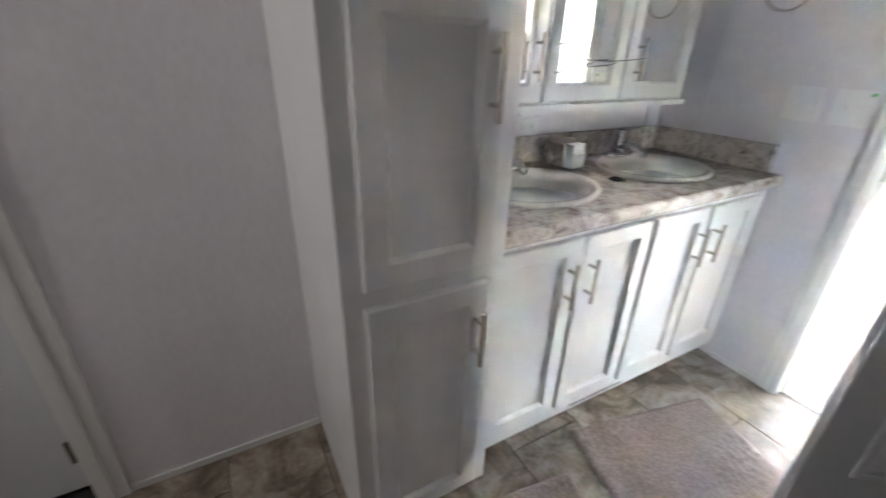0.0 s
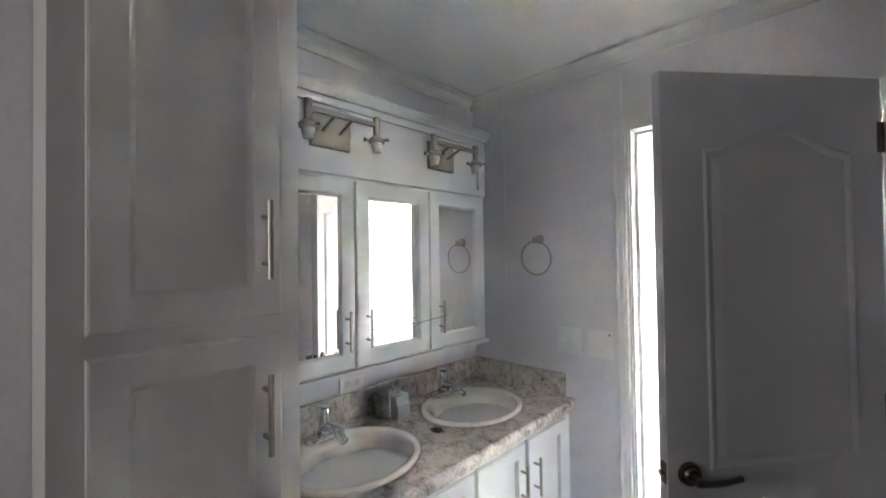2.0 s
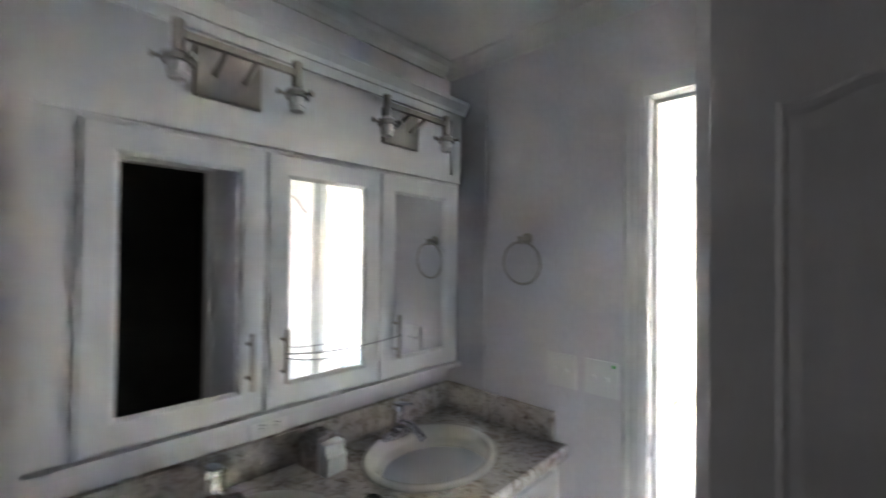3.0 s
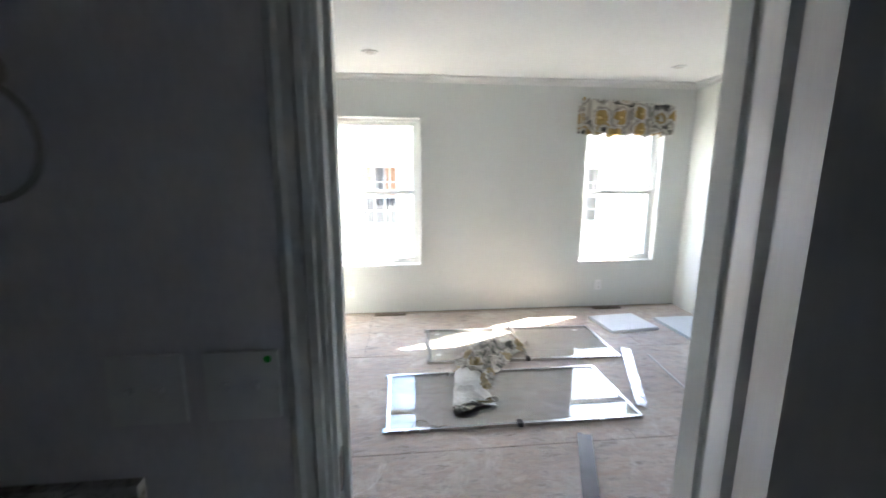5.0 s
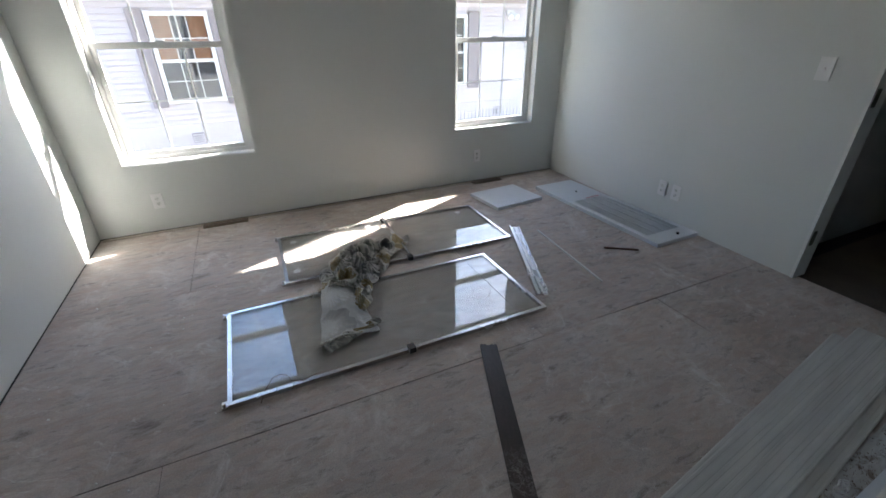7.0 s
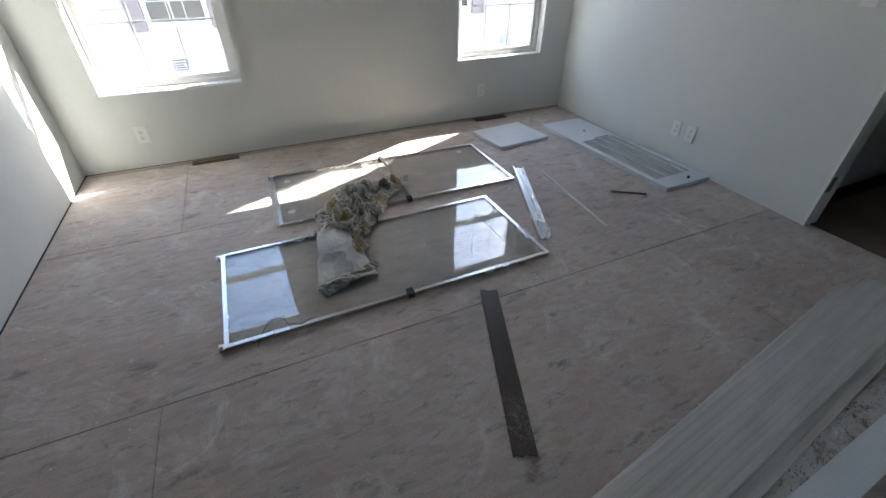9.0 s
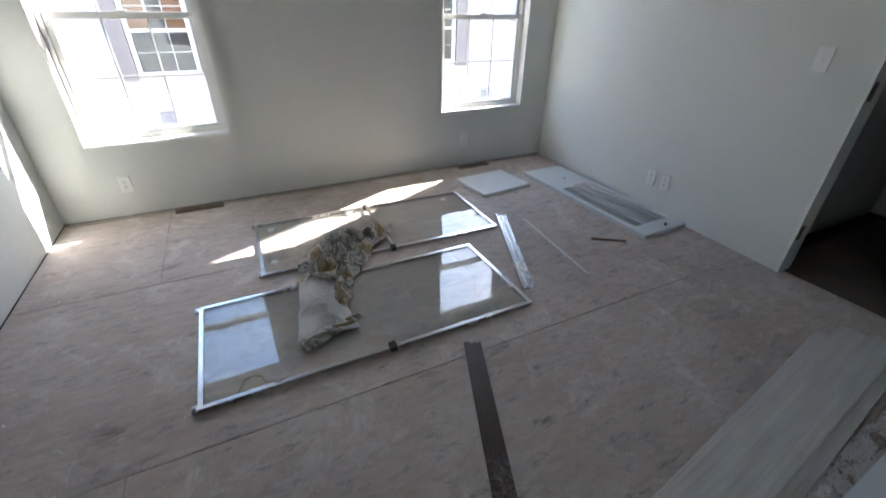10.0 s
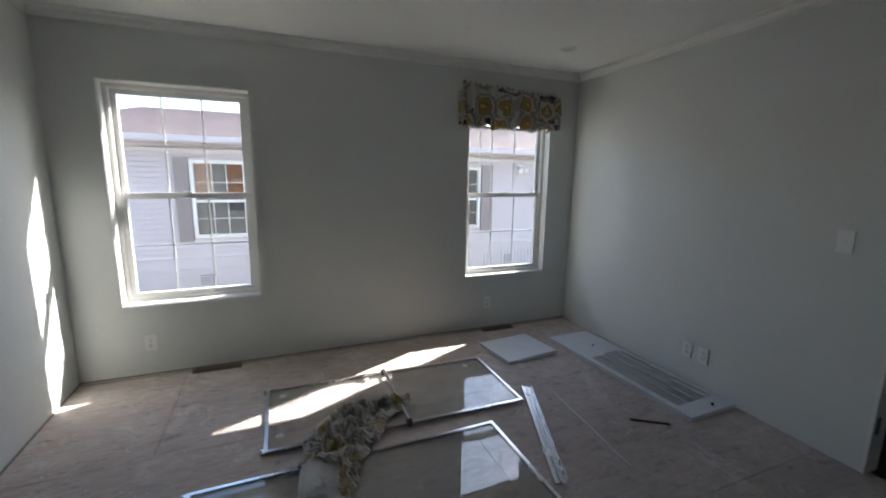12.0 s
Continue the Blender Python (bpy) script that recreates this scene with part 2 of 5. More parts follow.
def subfloor():
    """Bare sheet flooring: grey-brown, reddish patches, long grain, chips, pale compound smears and scratches."""
    m, nt, b = node_mat("subfloor_sheet")
    v = coords(nt)
    along = coords(nt, (1.0, 5.0, 1.0))
    chipv = coords(nt, (1.0, 2.6, 1.0))

    def tex(vec, scale, detail, rough, warp):
        n = add(nt, "ShaderNodeTexNoise", Scale=scale, Detail=detail, Roughness=rough, Distortion=warp)
        nt.links.new(vec, n.inputs["Vector"])
        return n.outputs["Fac"]

    broad = tex(v, 1.4, 6.0, 0.6, 0.5)
    patch = tex(chipv, 6.5, 9.0, 0.74, 0.35)
    smear = tex(v, 3.4, 9.0, 0.74, 1.0)
    line = tex(v, 2.6, 3.0, 0.5, 1.4)
    streak = tex(along, 9.0, 6.0, 0.7, 0.4)
    fine = tex(v, 170.0, 2.0, 0.5, 0.0)
    col = ramp(nt, broad, [(0.30, (0.42, 0.363, 0.328)), (0.5, (0.545, 0.482, 0.442)), (0.70, (0.63, 0.57, 0.53))])
    red = ramp(nt, patch, [(0.45, (0, 0, 0)), (0.60, (0.85, 0.85, 0.85))])
    col = blend(nt, red, col, (0.53, 0.42, 0.36))
    dark = ramp(nt, patch, [(0.32, (0.50, 0.47, 0.45)), (0.45, (1.0, 1.0, 1.0))])
    col = blend(nt, 1.0, col, dark, "MULTIPLY")
    chips = add(nt, "ShaderNodeTexVoronoi", Scale=17.0, Randomness=1.0)
    nt.links.new(chipv, chips.inputs["Vector"])
    sc = nt.nodes.new("ShaderNodeSeparateColor")
    nt.links.new(chips.outputs["Color"], sc.inputs[0])
    chip = ramp(nt, sc.outputs[0], [(0.0, (0.86, 0.84, 0.83)), (0.5, (1.0, 1.0, 1.0)), (1.0, (1.1, 1.09, 1.08))])
    col = blend(nt, 0.65, col, chip, "MULTIPLY")
    grain = ramp(nt, streak, [(0.30, (0.78, 0.76, 0.75)), (0.46, (0.98, 0.98, 0.98)), (0.70, (1.14, 1.13, 1.12))])
    col = blend(nt, 0.32, col, grain, "MULTIPLY")
    haze = ramp(nt, smear, [(0.53, (0, 0, 0)), (0.66, (0.7, 0.7, 0.7))])
    col = blend(nt, haze, col, (0.72, 0.67, 0.63))
    # trowel scratches
    thin = ramp(nt, line, [(0.488, (0, 0, 0)), (0.497, (0.8, 0.8, 0.8)), (0.506, (0, 0, 0))])
    gate = ramp(nt, smear, [(0.50, (0, 0, 0)), (0.57, (0.8, 0.8, 0.8))])
    col = blend(nt, blend(nt, 1.0, thin, gate, "MULTIPLY"), col, (0.74, 0.72, 0.69))
    dust = ramp(nt, fine, [(0.3, (0.86, 0.86, 0.86)), (0.7, (1.05, 1.05, 1.05))])
    nt.links.new(blend(nt, 1.0, col, dust, "MULTIPLY"), b.inputs["Base Color"])
    b.inputs["Roughness"].default_value = 0.68
    relief(nt, b, streak, 0.2, 0.0015)
    return m


def scuffed_strip():
    """Dark brown vinyl with pale dusty scuffs towards one end."""
    m = surface("scuffed_dark_vinyl", (0.075, 0.052, 0.043), (0.045, 0.034, 0.03), 0.4, big=7, fine=80, bump=0.2, depth=0.001, stretch=(0.2, 1, 1), grain=0.3)
    nt = m.node_tree
    b = nt.nodes["Principled BSDF"]
    old = b.inputs["Base Color"].links[0].from_socket
    n = add(nt, "ShaderNodeTexNoise", Scale=38.0, Detail=7.0, Roughness=0.75, Distortion=2.0)
    nt.links.new(coords(nt), n.inputs["Vector"])
    tc = nt.nodes.new("ShaderNodeTexCoord")
    vm = nt.nodes.new("ShaderNodeVectorMath")
    vm.operation = "DISTANCE"
    vm.inputs[1].default_value = (0.13, 0.0, 0.0)
    nt.links.new(tc.outputs["Object"], vm.inputs[0])
    spot = ramp(nt, vm.outputs["Value"], [(0.04, (1, 1, 1)), (0.12, (0.06, 0.06, 0.06))])
    mark = ramp(nt, n.outputs["Fac"], [(0.48, (0, 0, 0)), (0.62, (0.8, 0.8, 0.8))])
    nt.links.new(blend(nt, blend(nt, 1.0, spot, mark, "MULTIPLY"), old, (0.30, 0.27, 0.25)), b.inputs["Base Color"])
    return m


def dirty_board():
    """Pale primed board with brown dirt stains."""
    m = surface("dirty_primed_board", (0.60, 0.585, 0.56), (0.50, 0.48, 0.45), 0.7, big=5, fine=60, bump=0.3, depth=0.001, stretch=(0.15, 1, 1), grain=0.2)
    nt = m.node_tree
    b = nt.nodes["Principled BSDF"]
    old = b.inputs["Base Color"].links[0].from_socket
    n = add(nt, "ShaderNodeTexNoise", Scale=16.0, Detail=8.0, Roughness=0.75, Distortion=1.0)
    nt.links.new(coords(nt, (0.6, 1, 1)), n.inputs["Vector"])
    mark = ramp(nt, n.outputs["Fac"], [(0.50, (0, 0, 0)), (0.60, (0.85, 0.85, 0.85))])
    nt.links.new(blend(nt, mark, old, (0.17, 0.12, 0.085)), b.inputs["Base Color"])
    return m


def medallion_cloth(name, plane, size, gold_stops, grey_stops, spoke, share=0.55):
    """Printed cloth: sunburst medallions of two colours with pale rings and rays on a light ground."""
    m, nt, b = node_mat(name)
    tc = nt.nodes.new("ShaderNodeTexCoord")
    sep = nt.nodes.new("ShaderNodeSeparateXYZ")
    nt.links.new(tc.outputs["Object"], sep.inputs[0])
    comb = nt.nodes.new("ShaderNodeCombineXYZ")
    nt.links.new(sep.outputs["X"], comb.inputs[0])
    nt.links.new(sep.outputs[plane], comb.inputs[1])
    # the print shifts with the gathers
    pull = add(nt, "ShaderNodeTexNoise", Scale=9.0, Detail=2.0)
    nt.links.new(tc.outputs["Object"], pull.inputs["Vector"])
    shift = nt.nodes.new("ShaderNodeVectorMath")
    shift.operation = "MULTIPLY_ADD"
    shift.inputs[1].default_value = (0.14, 0.10, 0.0)
    nt.links.new(pull.outputs["Color"], shift.inputs[0])
    nt.links.new(comb.outputs[0], shift.inputs[2])
    comb = shift
    vor = add(nt, "ShaderNodeTexVoronoi", Scale=size, Randomness=0.55)
    vor.voronoi_dimensions = "2D"
    nt.links.new(comb.outputs[0], vor.inputs["Vector"])
    gold = ramp(nt, vor.outputs["Distance"], gold_stops)
    coal = ramp(nt, vor.outputs["Distance"], grey_stops)
    s = nt.nodes.new("ShaderNodeSeparateColor")
    nt.links.new(vor.outputs["Color"], s.inputs[0])

    def math_node(op, a, c):
        n = nt.nodes.new("ShaderNodeMath")
        n.operation = op
        for k, value in enumerate((a, c)):
            if hasattr(value, "links"):
                nt.links.new(value, n.inputs[k])
            elif value is not None:
                n.inputs[k].default_value = value
        return n.outputs[0]

    body = blend(nt, math_node("GREATER_THAN", s.outputs[0], share), gold, coal)
    # rays round each medallion
    dv = nt.nodes.new("ShaderNodeVectorMath")
    dv.operation = "SUBTRACT"
    nt.links.new(comb.outputs[0], dv.inputs[0])
    nt.links.new(vor.outputs["Position"], dv.inputs[1])
    sp = nt.nodes.new("ShaderNodeSeparateXYZ")
    nt.links.new(dv.outputs[0], sp.inputs[0])
    wave = math_node("SINE", math_node("MULTIPLY", math_node("ARCTAN2", sp.outputs[0], sp.outputs[1]), 22.0), None)
    ray = ramp(nt, wave, [(0.35, (0, 0, 0)), (0.6, (1, 1, 1))])
    ring = ramp(nt, vor.outputs["Distance"], [(0.12, (0, 0, 0)), (0.16, (spoke,) * 3), (0.60, (spoke,) * 3), (0.66, (0, 0, 0))])
    col = blend(nt, blend(nt, 1.0, ray, ring, "MULTIPLY"), body, (0.60, 0.57, 0.51))
    nt.links.new(col, b.inputs["Base Color"])
    b.inputs["Roughness"].default_value = 0.85
    weave = add(nt, "ShaderNodeTexNoise", Scale=300.0)
    nt.links.new(tc.outputs["Object"], weave.inputs["Vector"])
    relief(nt, b, weave.outputs["Fac"], 0.25, 0.001)
    tl = nt.nodes.new("ShaderNodeBsdfTranslucent")
    nt.links.new(col, tl.inputs[0])
    mx = nt.nodes.new("ShaderNodeMixShader")
    mx.inputs[0].default_value = 0.3
    out = nt.nodes["Material Output"]
    nt.links.new(b.outputs[0], mx.inputs[1])
    nt.links.new(tl.outputs[0], mx.inputs[2])
    nt.links.new(mx.outputs[0], out.inputs[0])
    return m


def pane_glass(name, tint=(0.98, 0.99, 0.985), ior=1.5, dirt=0.0):
    m = bpy.data.materials.new(name)
    m.use_nodes = True
    nt = m.node_tree
    nt.nodes.clear()
    out = nt.nodes.new("ShaderNodeOutputMaterial")
    tr = nt.nodes.new("ShaderNodeBsdfTransparent")
    tr.inputs[0].default_value = (*tint, 1)
    gl = nt.nodes.new("ShaderNodeBsdfGlossy")
    gl.inputs["Roughness"].default_value = 0.01
    lw = nt.nodes.new("ShaderNodeLayerWeight")
    lw.inputs[0].default_value = 0.5
    pw = nt.nodes.new("ShaderNodeMath")
    pw.operation = "POWER"
    pw.inputs[1].default_value = 5.0
    nt.links.new(lw.outputs["Facing"], pw.inputs[0])
    r0 = ((ior - 1) / (ior + 1)) ** 2
    fr = nt.nodes.new("ShaderNodeMath")
    fr.operation = "MULTIPLY_ADD"
    fr.inputs[1].default_value, fr.inputs[2].default_value = 1 - r0, r0
    nt.links.new(pw.outputs[0], fr.inputs[0])
    mx = nt.nodes.new("ShaderNodeMixShader")
    nt.links.new(fr.outputs[0], mx.inputs[0])
    nt.links.new(tr.outputs[0], mx.inputs[1])
    nt.links.new(gl.outputs[0], mx.inputs[2])
    last = mx.outputs[0]
    if dirt:
        df = nt.nodes.new("ShaderNodeBsdfDiffuse")
        df.inputs[0].default_value = (0.72, 0.71, 0.68, 1)
        nz = add(nt, "ShaderNodeTexNoise", Scale=5.0, Detail=8.0, Roughness=0.7)
        tc = nt.nodes.new("ShaderNodeTexCoord")
        nt.links.new(tc.outputs["Object"], nz.inputs["Vector"])
        mr = nt.nodes.new("ShaderNodeMapRange")
        mr.inputs["To Min"].default_value, mr.inputs["To Max"].default_value = dirt * 0.3, dirt * 1.5
        nt.links.new(nz.outputs["Fac"], mr.inputs["Value"])
        mx2 = nt.nodes.new("ShaderNodeMixShader")
        nt.links.new(mr.outputs[0], mx2.inputs[0])
        nt.links.new(last, mx2.inputs[1])
        nt.links.new(df.outputs[0], mx2.inputs[2])
        last = mx2.outputs[0]
    nt.links.new(last, out.inputs[0])
    return m


def mirror_mat():
    m, nt, b = node_mat("silvered_mirror")
    b.inputs["Base Color"].default_value = (0.86, 0.87, 0.87, 1)
    b.inputs["Metallic"].default_value = 1.0
    b.inputs["Roughness"].default_value = 0.01
    return m


def rug_mat():
    m, nt, b = node_mat("taupe_chenille")
    v = coords(nt)
    a = add(nt, "ShaderNodeTexNoise", Scale=6.0, Detail=5.0)
    c = add(nt, "ShaderNodeTexVoronoi", Scale=95.0)
    for n in (a, c):
        nt.links.new(v, n.inputs["Vector"])
    base = ramp(nt, a.outputs["Fac"], [(0.3, (0.25, 0.19, 0.165)), (0.7, (0.33, 0.26, 0.235))])
    tuft = ramp(nt, c.outputs["Distance"], [(0.0, (1.1, 1.1, 1.1)), (0.7, (0.72, 0.72, 0.72))])
    nt.links.new(blend(nt, 1.0, base, tuft, "MULTIPLY"), b.inputs["Base Color"])
    b.inputs["Roughness"].default_value = 0.95
    relief(nt, b, c.outputs["Distance"], -0.9, 0.006)
    return m


M_tile, M_lam, M_sub = stone_tile(), laminate(), subfloor()
CREAM, TAUPE, COAL, MUSTARD = (0.64, 0.61, 0.55), (0.33, 0.31, 0.285), (0.055, 0.057, 0.06), (0.45, 0.32, 0.125)
M_cloth_v = medallion_cloth("medallion_print_valance", "Z", 4.7,
                            [(0.0, (0.74, 0.61, 0.33)), (0.07, (0.72, 0.56, 0.25)), (0.09, (0.32, 0.20, 0.06)), (0.14, MUSTARD), (0.29, MUSTARD), (0.31, (0.30, 0.19, 0.06)), (0.34, CREAM), (0.40, CREAM), (0.43, TAUPE), (0.53, (0.45, 0.42, 0.38)), (0.56, CREAM), (0.62, CREAM)],
                            [(0.0, COAL), (0.17, COAL), (0.19, CREAM), (0.27, (0.50, 0.47, 0.42)), (0.29, MUSTARD), (0.34, (0.36, 0.24, 0.07)), (0.37, CREAM), (0.45, CREAM), (0.48, TAUPE), (0.60, (0.12, 0.115, 0.11))], 0.0, 0.66)
M_cloth_f = medallion_cloth("medallion_print_curtain", "Y", 6.4,
                            [(0.0, CREAM), (0.05, (0.33, 0.25, 0.13)), (0.20, (0.42, 0.33, 0.18)), (0.33, (0.40, 0.31, 0.17)), (0.36, (0.74, 0.71, 0.65)), (0.42, (0.66, 0.63, 0.57)), (0.46, (0.30, 0.29, 0.27)), (0.60, (0.42, 0.40, 0.37))],
                            [(0.0, (0.14, 0.14, 0.14)), (0.24, (0.20, 0.195, 0.19)), (0.27, (0.72, 0.70, 0.66)), (0.35, (0.28, 0.27, 0.26)), (0.42, (0.70, 0.68, 0.64)), (0.50, (0.36, 0.35, 0.33)), (0.60, (0.24, 0.235, 0.23))], 0.75, 0.5)
M_cloth_l = medallion_cloth("faint_print_lining", "Y", 5.0,
                            [(0.0, (0.78, 0.77, 0.76)), (0.30, (0.76, 0.75, 0.74)), (0.45, (0.56, 0.55, 0.54)), (0.6, (0.46, 0.45, 0.44))],
                            [(0.0, (0.78, 0.77, 0.76)), (0.30, (0.76, 0.75, 0.74)), (0.50, (0.70, 0.69, 0.68)), (0.6, (0.60, 0.59, 0.58))], 0.45)
M_strip, M_dirty = scuffed_strip(), dirty_board()
M_glass, M_showerglass = pane_glass("window_glass"), pane_glass("shower_door_glass", (0.97, 0.98, 0.975), 1.72, 0.05)
M_mirror, M_rug = mirror_mat(), rug_mat()


# ---------- mesh helpers ----------
def bx(bm, x0, x1, y0, y1, z0, z1):
    v = [bm.verts.new((x, y, z)) for z in (z0, z1) for y in (y0, y1) for x in (x0, x1)]
    for f in ((0, 2, 3, 1), (4, 5, 7, 6), (0, 1, 5, 4), (2, 6, 7, 3), (0, 4, 6, 2), (1, 3, 7, 5)):
        bm.faces.new([v[i] for i in f])
    return v


def cyl(bm, p0, p1, r, seg=16, r1=None):
    p0, p1 = Vector(p0), Vector(p1)
    axis = (p1 - p0).normalized()
    side = axis.orthogonal().normalized()
    up = axis.cross(side)
    rings = []
    for p, rad in ((p0, r), (p1, r if r1 is None else r1)):
        rings.append([bm.verts.new(p + rad * (math.cos(a) * side + math.sin(a) * up)) for a in (2 * math.pi * k / seg for k in range(seg))])
    for k in range(seg):
        bm.faces.new((rings[0][k], rings[0][(k + 1) % seg], rings[1][(k + 1) % seg], rings[1][k]))
    bm.faces.new(rings[0][::-1])
    bm.faces.new(rings[1])


def loops(bm, rings, close_first=False, close_last=False):
    """Skin closed rings of points one after another."""
    made = [[bm.verts.new(p) for p in ring] for ring in rings]
    n = len(made[0])
    for a, b in zip(made, made[1:]):
        for k in range(n):
            bm.faces.new((a[k], a[(k + 1) % n], b[(k + 1) % n], b[k]))
    if close_first:
        bm.faces.new(made[0][::-1])
    if close_last:
        bm.faces.new(made[-1])


def tube(bm, pts, r, seg=10):
    pts = [Vector(p) for p in pts]
    rings = []
    for k, p in enumerate(pts):
        d = (pts[min(k + 1, len(pts) - 1)] - pts[max(k - 1, 0)]).normalized()
        s = d.cross(Vector((0.13, 0.21, 0.97))).normalized()
        u = d.cross(s)
        rings.append([p + r * (math.cos(a) * s + math.sin(a) * u) for a in (2 * math.pi * j / seg for j in range(seg))])
    loops(bm, rings, True, True)


def prism(bm, profile, p0, p1, out):
    """Extrude a profile of (outward, up) from p0 to p1; out is the outward direction."""
    out = Vector(out)
    rings = [[Vector(p) + o * out + Vector((0, 0, u)) for o, u in profile] for p in (p0, p1)]
    loops(bm, rings, True, True)


def mesh_of(name, bm, material, bevel=0.0, seg=1, smooth=False):
    if bevel:
        edges = [e for e in bm.edges if len(e.link_faces) == 2 and e.calc_face_angle(0) > 0.7]
        bmesh.ops.bevel(bm, geom=edges, offset=bevel, segments=seg, affect="EDGES", clamp_overlap=True)
    bmesh.ops.recalc_face_normals(bm, faces=bm.faces[:])
    me = bpy.data.meshes.new(name)
    bm.to_mesh(me)
    bm.free()
    me.materials.append(material)
    if smooth:
        for p in me.polygons:
            p.use_smooth = True
    return me


def part(name, bm, material, parent=None, label="", bevel=0.0, seg=1, smooth=False):
    ob = new(name, mesh_of(name, bm, material, bevel, seg, smooth))
    if parent is not None:
        ob.parent = parent
    if label:
        ob["label"] = label
    return ob


def box_part(name, dims, material, parent=None, label="", bevel=0.0, seg=1):
    bm = bmesh.new()
    bx(bm, *dims)
    return part(name, bm, material, parent, label, bevel, seg)


def thing(name, label, category, at=None, group="", kind=""):
    ob = new(name)
    ob.empty_display_size = 0.1
    if at is not None:
        ob.matrix_basis = at
    return tagged(ob, label, category, group, kind)


def structure(name, boxes, material, label="", category=""):
    bm = bmesh.new()
    for b in boxes:
        bx(bm, *b)
    ob = part(name, bm, material)
    return tagged(ob, label, category, kind="structure")


# ---------- plan ----------
H = 2.44                       # ceiling
BW = 4.127                     # bedroom east wall at the window wall
SKEW = radians(-2.4)           # the east wall leans in a little to the south
YS0, YS1 = -3.68, -3.57        # wall between bath and bedroom
DX0, DX1, DH = 0.850, 1.577, 2.09   # doorway in it
WIN = ((0.300, 1.186, 0.530, 2.045), (2.945, 3.823, 0.526, 2.042))
XB, XR = -0.01, 0.10         # bath west wall at the vanity, and in the recess
XE = 1.70                     # bath east wall
YB = -7.3                      # bath south wall

# window wall, 0.15 thick, with two openings
y0, y1 = 0.0, 0.15
(a0, a1, az0, az1), (b0, b1, bz0, bz1) = WIN
structure("wall_north", [(-0.15, a0, y0, y1, -0.2, 2.6), (a1, b0, y0, y1, -0.2, 2.6), (b1, 6.2, y0, y1, -0.2, 2.6),
                         (a0, a1, y0, y1, -0.2, az0), (a0, a1, y0, y1, az1, 2.6), (b0, b1, y0, y1, -0.2, bz0), (b0, b1, y0, y1, bz1, 2.6)],
          M_wall, "plain white painted wallboard window wall", "wall")
structure("wall_west", [(-0.15, 0.0, YS1, 0.0, -0.2, 2.6)], M_wall, "plain white painted wallboard side wall", "wall")
structure("wall_south", [(-0.15, DX0 - 0.02, YS0 + 0.055, YS1, -0.2, 2.6), (DX1 + 0.02, 4.0, YS0 + 0.055, YS1, -0.2, 2.6), (DX0 - 0.02, DX1 + 0.02, YS0 + 0.055, YS1, DH + 0.02, 2.6)],
          M_wall, "white wallboard partition with the bathroom doorway", "wall")
structure("wall_bath_north", [(XB - 0.1, DX0 - 0.02, YS0, YS0 + 0.054, -0.2, 2.6), (DX1 + 0.02, XE + 0.1, YS0, YS0 + 0.054, -0.2, 2.6), (DX0 - 0.02, DX1 + 0.02, YS0, YS0 + 0.054, DH + 0.02, 2.6)],
          M_vinyl, "pale lilac-grey vinyl covered bathroom wall", "wall")
structure("wall_bath_west", [(XB - 0.1, XB, -5.2, YS0 - 0.001, -0.2, 2.6)], M_vinyl, "pale lilac-grey vinyl covered bathroom wall", "wall")
structure("wall_recess_west", [(XR - 0.1, XR, -6.135, -5.2, -0.2, 2.6), (XR - 0.1, XR, -6.905, -6.135, 2.06, 2.6), (XR - 0.1, XR, YB, -6.905, -0.2, 2.6)],
          M_vinyl, "pale lilac-grey vinyl covered wall with a side room doorway", "wall")
CY0, CY1 = -5.00, -4.24        # dark closet doorway in the bath east wall
structure("wall_bath_east", [(XE, XE + 0.1, CY1, YS0 - 0.001, -0.2, 2.6), (XE, XE + 0.1, YB, CY0, -0.2, 2.6), (XE, XE + 0.1, CY0, CY1, 2.06, 2.6)],
          M_vinyl, "pale lilac-grey vinyl covered bathroom wall", "wall")
SW = (0.0, 0.70, 1.25, 2.0)   # window behind the walk
structure("wall_bath_south", [(XR - 0.1, SW[0], YB - 0.1, YB - 0.001, -0.2, 2.6), (SW[1], XE + 0.1, YB - 0.1, YB - 0.001, -0.2, 2.6), (SW[0], SW[1], YB - 0.1, YB - 0.001, -0.2, SW[2]), (SW[0], SW[1], YB - 0.1, YB - 0.001, SW[3], 2.6)], M_vinyl, "pale lilac-grey vinyl covered bathroom wall", "wall")
# closet walls get a near-black colour that puts the missing light into them
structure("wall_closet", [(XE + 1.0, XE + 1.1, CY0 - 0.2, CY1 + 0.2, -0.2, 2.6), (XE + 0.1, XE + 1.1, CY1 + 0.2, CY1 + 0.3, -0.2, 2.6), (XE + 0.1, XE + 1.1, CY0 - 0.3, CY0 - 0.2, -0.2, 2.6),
                          (XE + 0.1, XE + 1.1, CY0 - 0.2, CY1 + 0.2, -0.1, -0.004)], M_dark, "closet walls coloured near black for the lack of light", "wall")
# toilet room behind the door in the west wall
structure("wall_toilet_room", [(XR - 1.3, XR - 1.2, -7.2, -5.9, -0.2, 2.6), (XR - 1.2, XR - 0.1, -6.0, -5.9, -0.2, 2.6), (XR - 1.2, XR - 0.1, -7.2, -7.1, -0.2, 2.6)], M_vinyl, "pale vinyl walls of a small side room", "wall")

